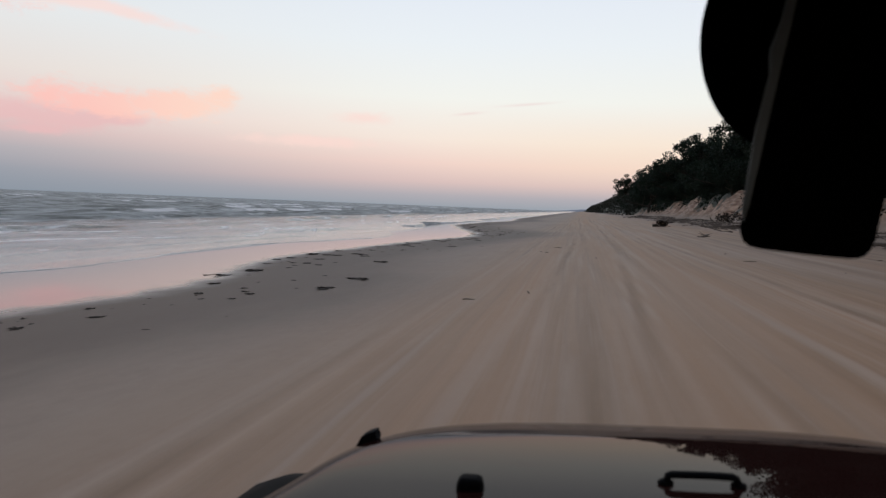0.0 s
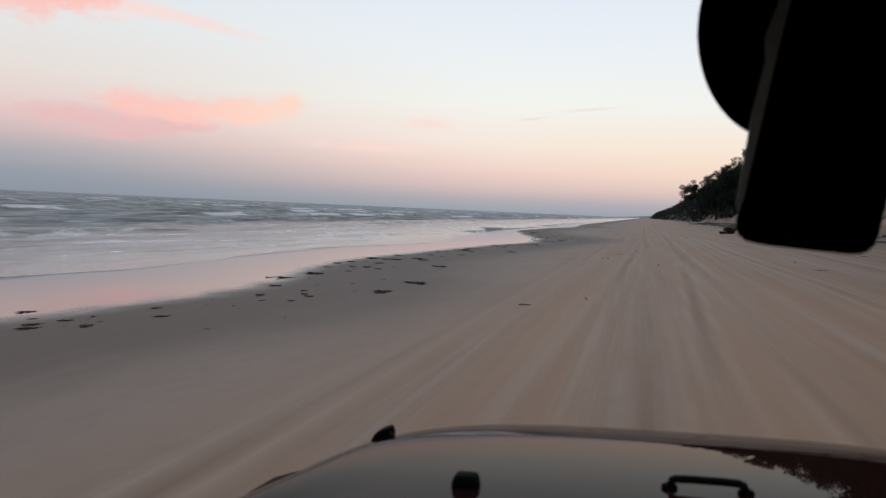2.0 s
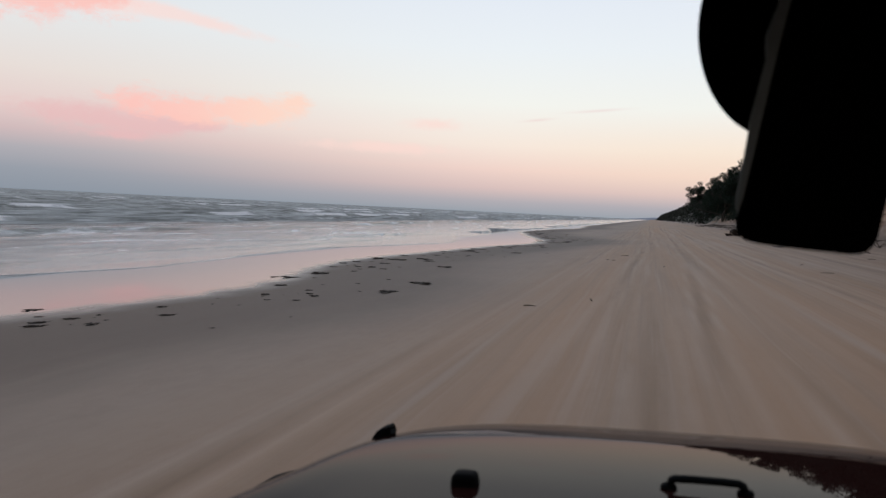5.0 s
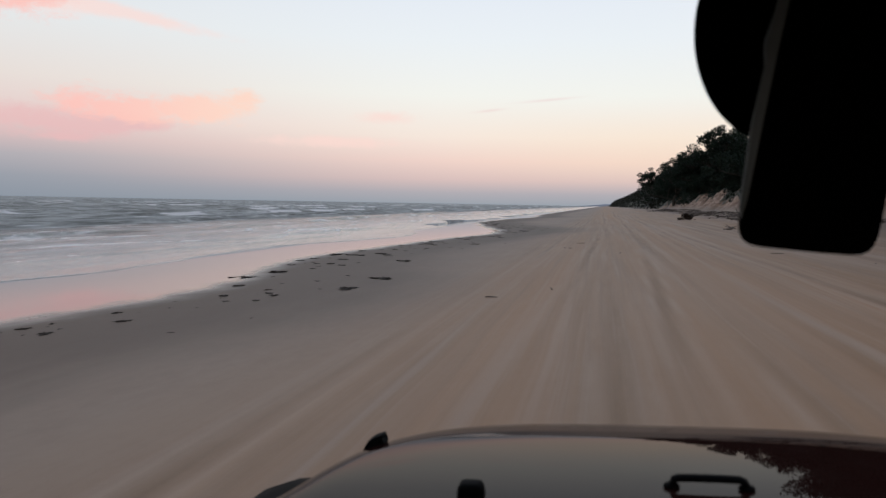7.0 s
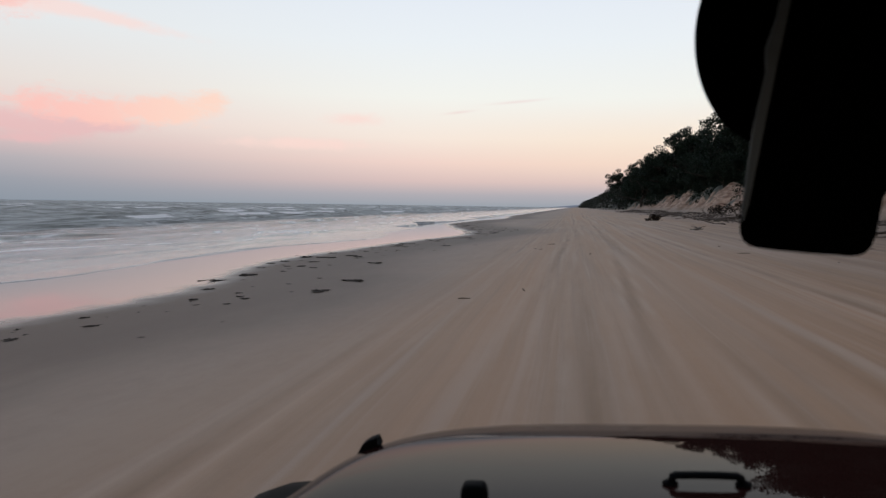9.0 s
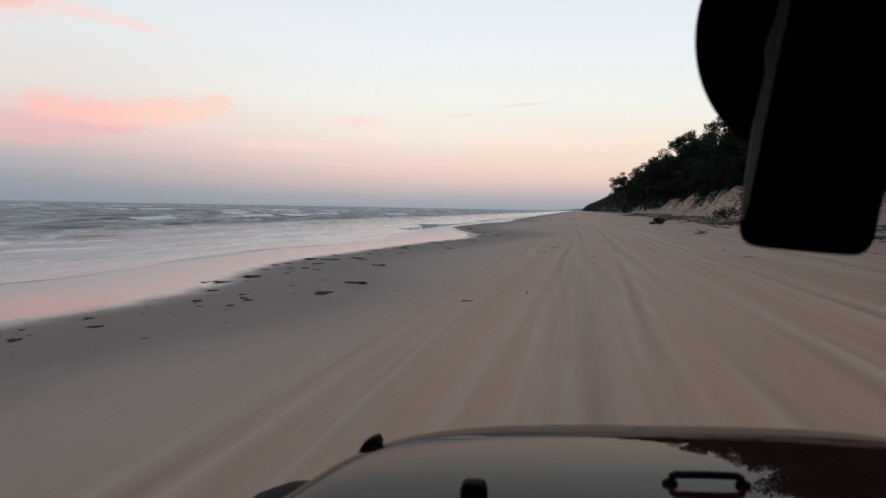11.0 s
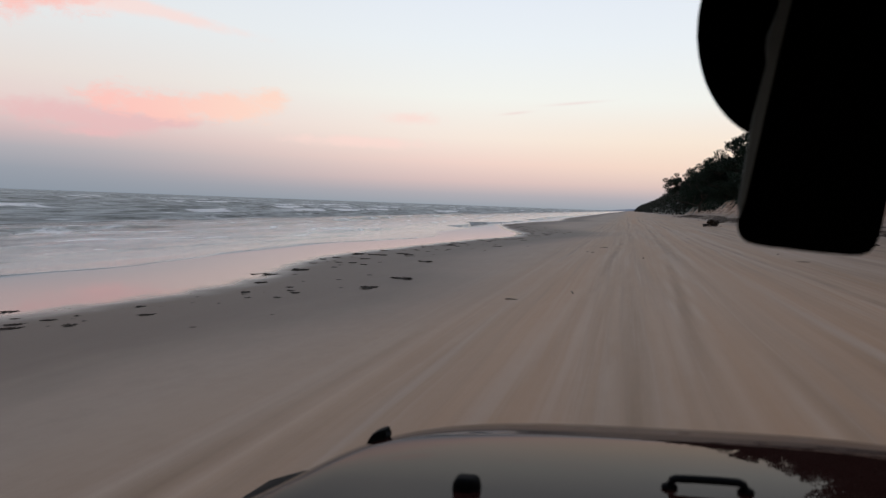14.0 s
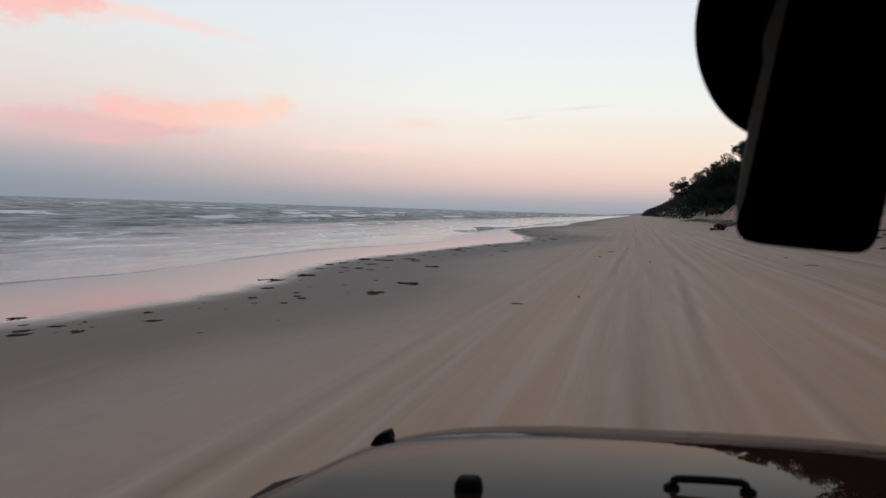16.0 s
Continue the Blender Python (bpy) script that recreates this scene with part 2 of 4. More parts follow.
def sand_nodes(tree, at):
    wet, damp, scrub, lane, deep, rim = [attribute(tree, k) for k in ("wet", "damp", "scrub", "lane", "deep", "rim")]
    fine = grain(tree, at, 60.0, 3.0)
    patch = grain(tree, scaled(tree, at, 1, 0.3, 1), 0.9, 5.0, 0.6)
    broad = grain(tree, scaled(tree, at, 1, 0.4, 1), 0.16, 3.0)
    streak = grain(tree, scaled(tree, at, 1.6, 0.06, 1), 1.0, 6.0, 0.6)
    thin = grain(tree, scaled(tree, at, 11.0, 0.12, 1), 1.0, 3.0, 0.6)
    tone = calc(tree, "ADD", calc(tree, "MULTIPLY", patch, 0.55), calc(tree, "MULTIPLY", broad, 0.45))
    speck = grain(tree, scaled(tree, at, 1, 0.6, 1), 5.0, 4.0, 0.7)
    tone = calc(tree, "ADD", tone, calc(tree, "MULTIPLY", calc(tree, "SUBTRACT", speck, 0.5), 0.35))
    dry = blend(tree, smooth(tree, tone, 0.34, 0.66), (0.192, 0.133, 0.097, 1), (0.236, 0.171, 0.127, 1))
    worn = blend(tree, smooth(tree, streak, 0.3, 0.72), (0.236, 0.125, 0.056, 1), (0.296, 0.191, 0.127, 1))
    worn = blend(tree, calc(tree, "MULTIPLY", smooth(tree, thin, 0.46, 0.68), 0.36), worn, (0.150, 0.088, 0.046, 1))
    ridge = grain(tree, scaled(tree, at, 6.5, 0.07, 1), 1.0, 4.0, 0.65)
    worn = blend(tree, calc(tree, "MULTIPLY", smooth(tree, ridge, 0.52, 0.66), 0.5), worn, (0.335, 0.232, 0.166, 1))
    stripe = grain(tree, scaled(tree, at, 0.75, 0.012, 1), 1.0, 3.0, 0.6)
    worn = blend(tree, calc(tree, "MULTIPLY", smooth(tree, stripe, 0.47, 0.60), 0.6), worn, (0.275, 0.152, 0.080, 1))
    drift = grain(tree, scaled(tree, at, 0.0, 0.07, 0), 1.0, 2.0, 0.5)
    bent = node(tree, "ShaderNodeVectorMath", {0: at, 1: node(tree, "ShaderNodeCombineXYZ", {0: calc(tree, "MULTIPLY", drift, 0.55)}).outputs[0]}, operation="ADD").outputs[0]
    band = grain(tree, scaled(tree, bent, 2.9, 0.030, 1), 1.0, 5.0, 0.62, 0.25)
    worn = blend(tree, calc(tree, "MULTIPLY", smooth(tree, band, 0.51, 0.66), 0.65), worn, (0.350, 0.252, 0.190, 1))
    worn = blend(tree, calc(tree, "MULTIPLY", smooth(tree, band, 0.49, 0.34), 0.6), worn, (0.178, 0.102, 0.055, 1))
    ochre = grain(tree, scaled(tree, bent, 1.1, 0.02, 1), 1.0, 4.0, 0.65)
    across = node(tree, "ShaderNodeSeparateXYZ", {0: at}).outputs[0]
    middle = calc(tree, "MULTIPLY", smooth(tree, across, -1.8, 0.9), smooth(tree, across, 6.5, 2.5))
    ochre = calc(tree, "ADD", ochre, calc(tree, "MULTIPLY", middle, 0.10))
    worn = blend(tree, calc(tree, "MULTIPLY", smooth(tree, ochre, 0.40, 0.70), 0.6), worn, (0.325, 0.163, 0.073, 1))
    dry = blend(tree, calc(tree, "MULTIPLY", lane, 0.9), dry, worn)
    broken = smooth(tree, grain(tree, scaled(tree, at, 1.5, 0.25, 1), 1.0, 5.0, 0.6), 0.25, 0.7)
    # tyre marks: groove shade and lit rims painted in, the relief alone shows little
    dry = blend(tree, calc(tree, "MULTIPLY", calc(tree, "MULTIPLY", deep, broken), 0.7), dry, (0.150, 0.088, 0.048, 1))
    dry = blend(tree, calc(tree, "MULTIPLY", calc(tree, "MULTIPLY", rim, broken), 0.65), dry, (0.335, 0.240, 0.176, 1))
    dark = calc(tree, "ADD", damp, calc(tree, "MULTIPLY", calc(tree, "SUBTRACT", patch, 0.5), 0.5))
    dry = blend(tree, smooth(tree, dark, 0.2, 0.9), dry, (0.105, 0.072, 0.052, 1))
    # bluff: iron-stained layers and crumbled litter
    layer = grain(tree, scaled(tree, at, 0.35, 0.35, 2.6), 1.0, 5.0, 0.6, 0.6)
    earth = blend(tree, smooth(tree, layer, 0.35, 0.7), (0.125, 0.064, 0.038, 1), (0.350, 0.232, 0.165, 1))
    height = node(tree, "ShaderNodeSeparateXYZ", {0: at}).outputs[2]
    dry = blend(tree, smooth(tree, height, 1.3, 2.2), dry, earth)
    litter = calc(tree, "ADD", scrub, calc(tree, "MULTIPLY", calc(tree, "SUBTRACT", grain(tree, at, 0.8, 5.0, 0.65), 0.5), 1.3))
    dry = blend(tree, smooth(tree, litter, 0.35, 0.75), dry, (0.035, 0.036, 0.024, 1))
    edge = calc(tree, "ADD", wet, calc(tree, "MULTIPLY", calc(tree, "SUBTRACT", grain(tree, scaled(tree, at, 1, 0.5, 1), 1.6, 4.0), 0.5), 0.45))
    soak = smooth(tree, edge, 0.10, 0.92)
    colour = blend(tree, soak, dry, (0.095, 0.080, 0.070, 1))
    rough = calc(tree, "ADD", calc(tree, "MULTIPLY", soak, -0.582), 0.62)
    relief = calc(tree, "ADD", calc(tree, "MULTIPLY", fine, 0.25), calc(tree, "ADD", patch, calc(tree, "MULTIPLY", streak, 0.7)))
    strength = calc(tree, "ADD", calc(tree, "MULTIPLY", soak, -0.292), 0.3)
    return {"Base Color": colour, "Roughness": rough, "IOR": 1.40, "Specular IOR Level": calc(tree, "ADD", calc(tree, "MULTIPLY", soak, 0.25), 0.25), "Normal": bump(tree, relief, strength, 0.03)}


def sea_nodes(tree, at):
    foam = attribute(tree, "foam")
    calm = attribute(tree, "calm")
    lace = grain(tree, scaled(tree, at, 0.50, 0.20, 1), 1.0, 8.0, 0.70, 1.1)
    small = grain(tree, scaled(tree, at, 3.2, 1.2, 1), 1.0, 4.0, 0.6)
    line = grain(tree, scaled(tree, at, 0.42, 0.055, 1), 1.0, 5.0, 0.62, 0.4)
    chop = grain(tree, scaled(tree, at, 0.9, 0.14, 1), 1.0, 4.0, 0.7)
    open_sea = calc(tree, "SUBTRACT", 1.0, calm)
    lively = calc(tree, "SUBTRACT", 2.5, calc(tree, "MULTIPLY", calm, 1.3))
    cover = calc(tree, "ADD", foam, calc(tree, "MULTIPLY", calc(tree, "SUBTRACT", lace, 0.52), lively))
    cover = calc(tree, "ADD", cover, calc(tree, "MULTIPLY", calc(tree, "SUBTRACT", line, 0.5), calc(tree, "ADD", calc(tree, "MULTIPLY", open_sea, 1.7), 0.3)))
    cover = calc(tree, "ADD", cover, calc(tree, "MULTIPLY", calc(tree, "SUBTRACT", chop, 0.5), 1.1))
    froth = smooth(tree, cover, 0.25, 1.0)
    # sky sheen on the open water is painted as pale streaks in its colour
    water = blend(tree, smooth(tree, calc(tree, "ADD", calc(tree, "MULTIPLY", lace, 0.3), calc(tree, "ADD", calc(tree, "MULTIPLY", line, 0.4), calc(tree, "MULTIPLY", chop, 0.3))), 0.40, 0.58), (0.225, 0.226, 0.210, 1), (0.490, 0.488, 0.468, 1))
    # dark wave faces and troughs, painted as streaks apart from the wave shapes
    trough_shade = grain(tree, scaled(tree, at, 0.30, 0.075, 1), 1.0, 5.0, 0.66, 1.2)
    water = blend(tree, calc(tree, "MULTIPLY", smooth(tree, trough_shade, 0.54, 0.64), 0.7), water, (0.118, 0.110, 0.094, 1))
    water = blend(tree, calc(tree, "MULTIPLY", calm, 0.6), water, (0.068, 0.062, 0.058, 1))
    colour = blend(tree, froth, water, (0.80, 0.775, 0.76, 1))
    rough = calc(tree, "ADD", calc(tree, "MULTIPLY", froth, 0.5), 0.1)
    ripple = calc(tree, "ADD", calc(tree, "MULTIPLY", small, 0.45), calc(tree, "ADD", lace, calc(tree, "MULTIPLY", line, 1.5)))
    strength = calc(tree, "ADD", calc(tree, "MULTIPLY", calm, -0.72), 0.8)
    # only the calm shallows reflect; farther out the sheen is in the colour
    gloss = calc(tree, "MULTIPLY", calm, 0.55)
    return {"Base Color": colour, "Roughness": rough, "IOR": 1.33, "Specular IOR Level": gloss, "Normal": bump(tree, ripple, strength, 1.4)}


def varied(base, spread, rough, scale=9.0, relief=0.15):
    """A dull natural surface whose tone changes from piece to piece and over each piece."""
    def build(tree, at):
        n = grain(tree, at, scale, 5.0)
        pick = node(tree, "ShaderNodeNewGeometry").outputs["Random Per Island"]
        mix = calc(tree, "ADD", calc(tree, "MULTIPLY", n, 0.5), calc(tree, "MULTIPLY", pick, 0.5))
        colour = ramp(tree, mix, [(0.2, tuple(v * (1 - spread) for v in base)), (0.8, tuple(v * (1 + spread) for v in base))])
        return {"Base Color": colour, "Roughness": rough, "Specular IOR Level": 0.15, "Normal": bump(tree, n, relief, 0.02)}
    return build


def paint_nodes(tree, at):
    dust = grain(tree, at, 14.0, 6.0, 0.65)
    colour = blend(tree, calc(tree, "MULTIPLY", smooth(tree, dust, 0.45, 0.8), 0.08), (0.0165, 0.0060, 0.0050, 1), (0.075, 0.050, 0.042, 1))
    wave = grain(tree, at, 3.0, 2.0)
    return {"Base Color": colour, "Roughness": calc(tree, "ADD", calc(tree, "MULTIPLY", dust, 0.05), 0.0), "IOR": 1.084, "Specular Tint": (1.0, 0.84, 0.90, 1), "Normal": bump(tree, wave, 0.02, 0.02)}


def plastic(base, rough):
    def build(tree, at):
        n = grain(tree, at, 120.0, 3.0)
        worn = grain(tree, at, 7.0, 4.0)
        colour = blend(tree, smooth(tree, worn, 0.3, 0.75), (*base, 1), (*[v * 1.5 for v in base], 1))
        return {"Base Color": colour, "Specular IOR Level": 0.04, "Roughness": calc(tree, "ADD", calc(tree, "MULTIPLY", worn, 0.15), rough), "Normal": bump(tree, n, 0.08, 0.002)}
    return build


SAND = surface("beach_sand", sand_nodes)
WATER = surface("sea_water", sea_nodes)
LEAF = surface("dark_leaves", varied((0.0092, 0.0165, 0.0095), 0.6, 0.75, 2.0))
# leaves of the far scrub: distance haze put into a paler, greyer colour
HAZED_LEAF = surface("hazed_leaves", varied((0.022, 0.0235, 0.0185), 0.4, 0.85, 0.3))
BARK = surface("bark", varied((0.042, 0.034, 0.027), 0.45, 0.9, 12.0, 0.5))
GREY_WOOD = surface("weathered_wood", varied((0.105, 0.082, 0.068), 0.4, 0.85, 20.0, 0.5))
WEED = surface("beached_weed", varied((0.026, 0.018, 0.013), 0.5, 0.85, 25.0, 0.4))
HILL = surface("hazy_hill", varied((0.20, 0.215, 0.25), 0.12, 1.0, 0.01, 0.0))
PAINT = surface("dark_red_paint", paint_nodes)
BLACK = surface("black_plastic", plastic((0.0012, 0.0013, 0.0014), 0.6))
MATT = surface("matt_black", lambda tree, at: {"Base Color": (0.0008, 0.0008, 0.0008, 1), "Specular IOR Level": 0.0, "Roughness": calc(tree, "ADD", calc(tree, "MULTIPLY", grain(tree, at, 30.0), 0.1), 0.8)})
RUBBER = surface("tyre_rubber", plastic((0.020, 0.020, 0.021), 0.8))
RIM = surface("alloy", lambda tree, at: {"Base Color": (0.45, 0.45, 0.46, 1), "Metallic": 1.0, "Roughness": calc(tree, "ADD", calc(tree, "MULTIPLY", grain(tree, at, 30.0), 0.2), 0.25)})
# grey that stands in for the sheen on the mirror's edge
EDGE_SHEEN = surface("grey_edge_sheen", plastic((0.075, 0.080, 0.077), 0.5))
GLASS = surface("lamp_glass", lambda tree, at: {"Base Color": (0.8, 0.82, 0.84, 1), "Roughness": calc(tree, "MULTIPLY", grain(tree, at, 40.0), 0.2), "Metallic": 0.3})


# ---- mesh helpers ----
def mesh_of(name, verts, faces, material, even=True):
    me = bpy.data.meshes.new(name)
    me.from_pydata([tuple(v) for v in verts], [], [tuple(f) for f in faces])
    me.materials.append(material)
    if even:
        me.polygons.foreach_set("use_smooth", [True] * len(me.polygons))
    me.update()
    return me


def sheet(name, xs, ys, height, material):
    """A sheet of quads over the columns xs and rows ys. Returns the mesh and its X and Y."""
    X, Y = np.meshgrid(xs, ys)
    Z = height(X, Y)
    nx, ny = len(xs), len(ys)
    me = bpy.data.meshes.new(name)
    me.vertices.add(nx * ny)
    me.vertices.foreach_set("co", np.stack([X, Y, Z], -1).astype(np.float32).ravel())
    i = (np.arange(ny - 1)[:, None] * nx + np.arange(nx - 1)[None, :]).ravel()
    quads = np.stack([i, i + 1, i + nx + 1, i + nx], 1).astype(np.int32)
    me.loops.add(quads.size)
    me.loops.foreach_set("vertex_index", quads.ravel())
    me.polygons.add(len(quads))
    me.polygons.foreach_set("loop_start", np.arange(len(quads), dtype=np.int32) * 4)
    me.polygons.foreach_set("use_smooth", np.ones(len(quads), dtype=bool))
    me.materials.append(material)
    me.update(calc_edges=True)
    return me, X, Y, Z


def store(me, name, values):
    me.attributes.new(name, "FLOAT", "POINT").data.foreach_set("value", np.asarray(values, np.float32).ravel())


def part(name, bm, material, parent, label="", even=True):
    """Links a bmesh as one mesh object under a thing or a part."""
    me = bpy.data.meshes.new(name)
    bmesh.ops.recalc_face_normals(bm, faces=bm.faces)
    bm.to_mesh(me)
    bm.free()
    me.materials.append(material)
    if even:
        me.polygons.foreach_set("use_smooth", [True] * len(me.polygons))
        me.set_sharp_from_angle(angle=radians(40))
    ob = new(name, me)
    ob.parent = parent
    if label:
        tagged(ob, label)
    return ob


def box(size, at=(0, 0, 0), soft=0.01, turn=None, segments=2):
    bm = bmesh.new()
    bmesh.ops.create_cube(bm, size=1.0, matrix=Matrix.Diagonal((*size, 1)))
    if soft:
        bmesh.ops.bevel(bm, geom=bm.edges[:], offset=soft, segments=segments, affect="EDGES", profile=0.5)
    bmesh.ops.transform(bm, matrix=Matrix.Translation(at) @ (turn or Matrix()), verts=bm.verts)
    return bm


def tube(points, radii, sides=8, caps=True):
    """A tube through points, with a radius at each, as vertices and faces."""
    pts = [Vector(p) for p in points]
    verts, faces = [], []
    for k, p in enumerate(pts):
        d = (pts[min(k + 1, len(pts) - 1)] - pts[max(k - 1, 0)]).normalized()
        a = d.cross(Vector((0.31, 0.22, 0.93))).normalized()
        b = d.cross(a)
        for s in range(sides):
            w = 2 * math.pi * s / sides
            verts.append(p + (a * math.cos(w) + b * math.sin(w)) * radii[k])
    for k in range(len(pts) - 1):
        for s in range(sides):
            t = (s + 1) % sides
            faces.append((k * sides + s, k * sides + t, (k + 1) * sides + t, (k + 1) * sides + s))
    if caps:
        faces.append(tuple(range(sides))[::-1])
        faces.append(tuple((len(pts) - 1) * sides + s for s in range(sides)))
    return verts, faces


def tube_bm(points, radii, sides=12):
    bm = bmesh.new()
    verts, faces = tube(points, radii, sides)
    vs = [bm.verts.new(v) for v in verts]
    for f in faces:
        bm.faces.new([vs[i] for i in f])
    return bm


def prism(outline, thick, soft=0.003, matrix=None):
    """A plate from an outline in its own x, y plane, thick along z, with softened edges."""
    bm = bmesh.new()
    low = [bm.verts.new((x, y, -thick / 2)) for x, y in outline]
    top = [bm.verts.new((x, y, thick / 2)) for x, y in outline]
    n = len(outline)
    bm.faces.new(low[::-1])
    bm.faces.new(top)
    for i in range(n):
        bm.faces.new((low[i], low[(i + 1) % n], top[(i + 1) % n], top[i]))
    if soft:
        rim = [e for e in bm.edges if len({round(v.co.z, 6) for v in e.verts}) == 1]
        bmesh.ops.bevel(bm, geom=rim, offset=soft, segments=2, affect="EDGES", profile=0.5)
    if matrix:
        bmesh.ops.transform(bm, matrix=matrix, verts=bm.verts)
    return bm


# ---- ground, sea and far shore ----
def spaced(*runs):
    """Places along a line: (from, to, gap) runs, joined."""
    return np.unique(np.concatenate([np.round(np.arange(a, b, g), 4) for a, b, g in runs]))


def growing(start, end, gap, rate):
    out = [start]
    while out[-1] < end:
        gap *= rate
        out.append(out[-1] + gap)
    return np.array(out[1:])


def make_ground():
    xs = np.concatenate([-growing(16, 4500, 0.8, 1.3)[::-1], spaced((-16, -8, 0.25), (-8, 9, 0.11), (9, 14, 0.3), (14, 25, 0.2), (25, 34, 0.8)), growing(33.5, 4500, 1.0, 1.3)])
    ys = np.concatenate([-growing(20, 300, 6.0, 1.3)[::-1], spaced((-20, 2, 1.0), (2, 40, 0.33), (40, 150, 0.55), (150, 300, 1.2)), growing(299.0, 4700, 1.6, 1.05)])
    me, X, Y, Z = sheet("ground", xs, ys, beach_height, SAND)
    edge = shoreline(Y)
    wet = 1 - step(X, edge - 1.7, edge + 1.7)
    store(me, "wet", wet)
    store(me, "damp", 1 - step(X, edge + 1.0, edge + 8.2 + 2.8 * bumps(Y / 7, 0.2, 71)))
    foot = bluff_foot(Y)
    patches = octaves(X / 3.5, Y / 5.0, 81, 4)
    store(me, "scrub", step(X, foot + 2.2, foot + 4.6) + 0.9 * step(X, foot + 0.2, foot + 3.5) * step(patches, 0.46, 0.62) + 0.9 * step(Y, 170, 260) * step(X, foot - 0.5, foot + 1.0)
          + 0.4 * step(X, foot - 4.5, foot - 1.0) * step(octaves(X / 1.2, Y / 3.0, 83, 4), 0.56, 0.7))
    store(me, "lane", step(X, -4.8, -0.4) * (1 - step(X, 9, 14)) * (0.5 + 0.6 * octaves(X / 4, Y / 26.0, 85, 2)))
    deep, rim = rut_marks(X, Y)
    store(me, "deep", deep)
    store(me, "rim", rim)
    tagged(new("ground", me), "pale wet and dry beach sand rising to an eroded dune bluff", "beach", kind="structure")


def make_sea():
    xs = np.concatenate([-growing(70, 4600, 0.5, 1.02)[::-1], spaced((-70, -48, 0.35), (-48, -24, 0.2), (-24, -11.0, 0.065))])
    ys = np.concatenate([-growing(10, 300, 3.0, 1.3)[::-1], spaced((-10, 10, 0.8), (10, 70, 0.45), (70, 160, 0.9)), growing(159, 4700, 1.0, 1.045)])

    def swell(X, Y):
        bend = 10.0 * (octaves(Y / 70.0, 0.4, 91, 2) - 0.5) + 0.06 * Y
        phase = (X + bend) / np.interp(-X, [0, 40, 120, 400], [6.5, 9.0, 14.0, 20.0])
        crest = bumps(np.floor(phase) * 3.1, Y / np.interp(-X, [0, 60, 200], [7.0, 14.0, 34.0]) + np.floor(phase) * 7.7, 93) + 0.22 * (octaves(Y / 5.0, phase, 94, 3) - 0.5)
        f = phase - np.floor(phase)
        soft = np.interp(-X, [0, 45, 70, 200, 400], [0.05, 0.05, 0.08, 0.2, 0.24])
        wave = step(f, 0.05, 0.72) ** 1.5 * (1 - step((f - 0.74) / soft, 0, 1))
        return phase, crest, wave

    def lobes(Y):
        """Fronts of the thin sheets that follow the first one up the beach."""
        return [swash(Y) - gap - 4.5 * octaves(Y / wide, 1.1 + gap, 97 + int(gap), 3) for gap, wide in ((2.0, 12.0), (6.0, 9.0), (10.5, 14.0))]

    def height(X, Y):
        phase, crest, wave = swell(X, Y)
        amp = np.interp(-X, [0, 18, 22, 30, 45, 90, 220, 500, 1200], [0, 0.02, 0.10, 0.18, 0.32, 0.5, 0.7, 0.5, 0.3])
        chop = np.interp(-X, [0, 17, 28, 80, 400], [0, 0.0, 0.2, 0.42, 0.45])
        z = SEA + amp * wave * step(crest, 0.2, 0.65) + chop * (octaves(X / 2.2, Y / 6.0, 95, 3) - 0.5)
        front = swash(Y)
        for inner in lobes(Y):
            z = z + 0.028 * (1 - step(X, inner - 0.14, inner))
        film = beach_height(X, Y) + 0.004 + 0.012 * (1 - step(X, front - 0.07, front))
        return np.where(X < front, np.maximum(z - 0.09, film), film - 0.012 - 0.5 * step(X, front - 0.02, front + 0.5))

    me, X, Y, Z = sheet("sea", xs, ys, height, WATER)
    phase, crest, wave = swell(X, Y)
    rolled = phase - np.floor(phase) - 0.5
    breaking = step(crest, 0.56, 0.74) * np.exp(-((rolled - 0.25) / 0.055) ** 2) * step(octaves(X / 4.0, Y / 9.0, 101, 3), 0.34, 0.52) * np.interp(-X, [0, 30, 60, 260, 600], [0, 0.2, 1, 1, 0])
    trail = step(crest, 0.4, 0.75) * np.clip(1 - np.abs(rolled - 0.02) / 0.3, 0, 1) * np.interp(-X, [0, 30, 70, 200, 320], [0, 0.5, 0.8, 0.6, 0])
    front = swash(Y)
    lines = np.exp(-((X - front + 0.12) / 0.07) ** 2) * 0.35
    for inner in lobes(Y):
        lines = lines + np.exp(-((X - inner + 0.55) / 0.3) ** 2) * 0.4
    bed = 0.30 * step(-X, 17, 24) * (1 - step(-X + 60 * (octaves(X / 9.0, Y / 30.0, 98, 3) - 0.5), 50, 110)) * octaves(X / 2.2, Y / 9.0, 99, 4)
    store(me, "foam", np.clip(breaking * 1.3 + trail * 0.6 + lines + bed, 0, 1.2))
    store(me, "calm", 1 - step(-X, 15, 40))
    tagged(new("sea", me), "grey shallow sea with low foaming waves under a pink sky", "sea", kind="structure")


def make_far_hill():
    verts, faces = [], []
    n = 60
    for i in range(n + 1):
        x = -190 + i * 9.0
        top = 18.0 * step(i, 2, 34) * (0.65 + 0.5 * float(octaves(i / 7.0, 0.2, 111, 3)))
        for dy, z in ((-120, -2.0), (-40, top * 0.7), (0, top), (140, -2.0)):
            verts.append((x, 4250 + dy, z))
        if i:
            a = (i - 1) * 4
            faces += [(a + k, a + 4 + k, a + 5 + k, a + 1 + k) for k in range(3)]
    tagged(new("far_headland", mesh_of("far_headland", verts, faces, HILL)), "low blue-grey headland far along the coast", "headland", kind="structure")


make_ground()
make_sea()
make_far_hill()


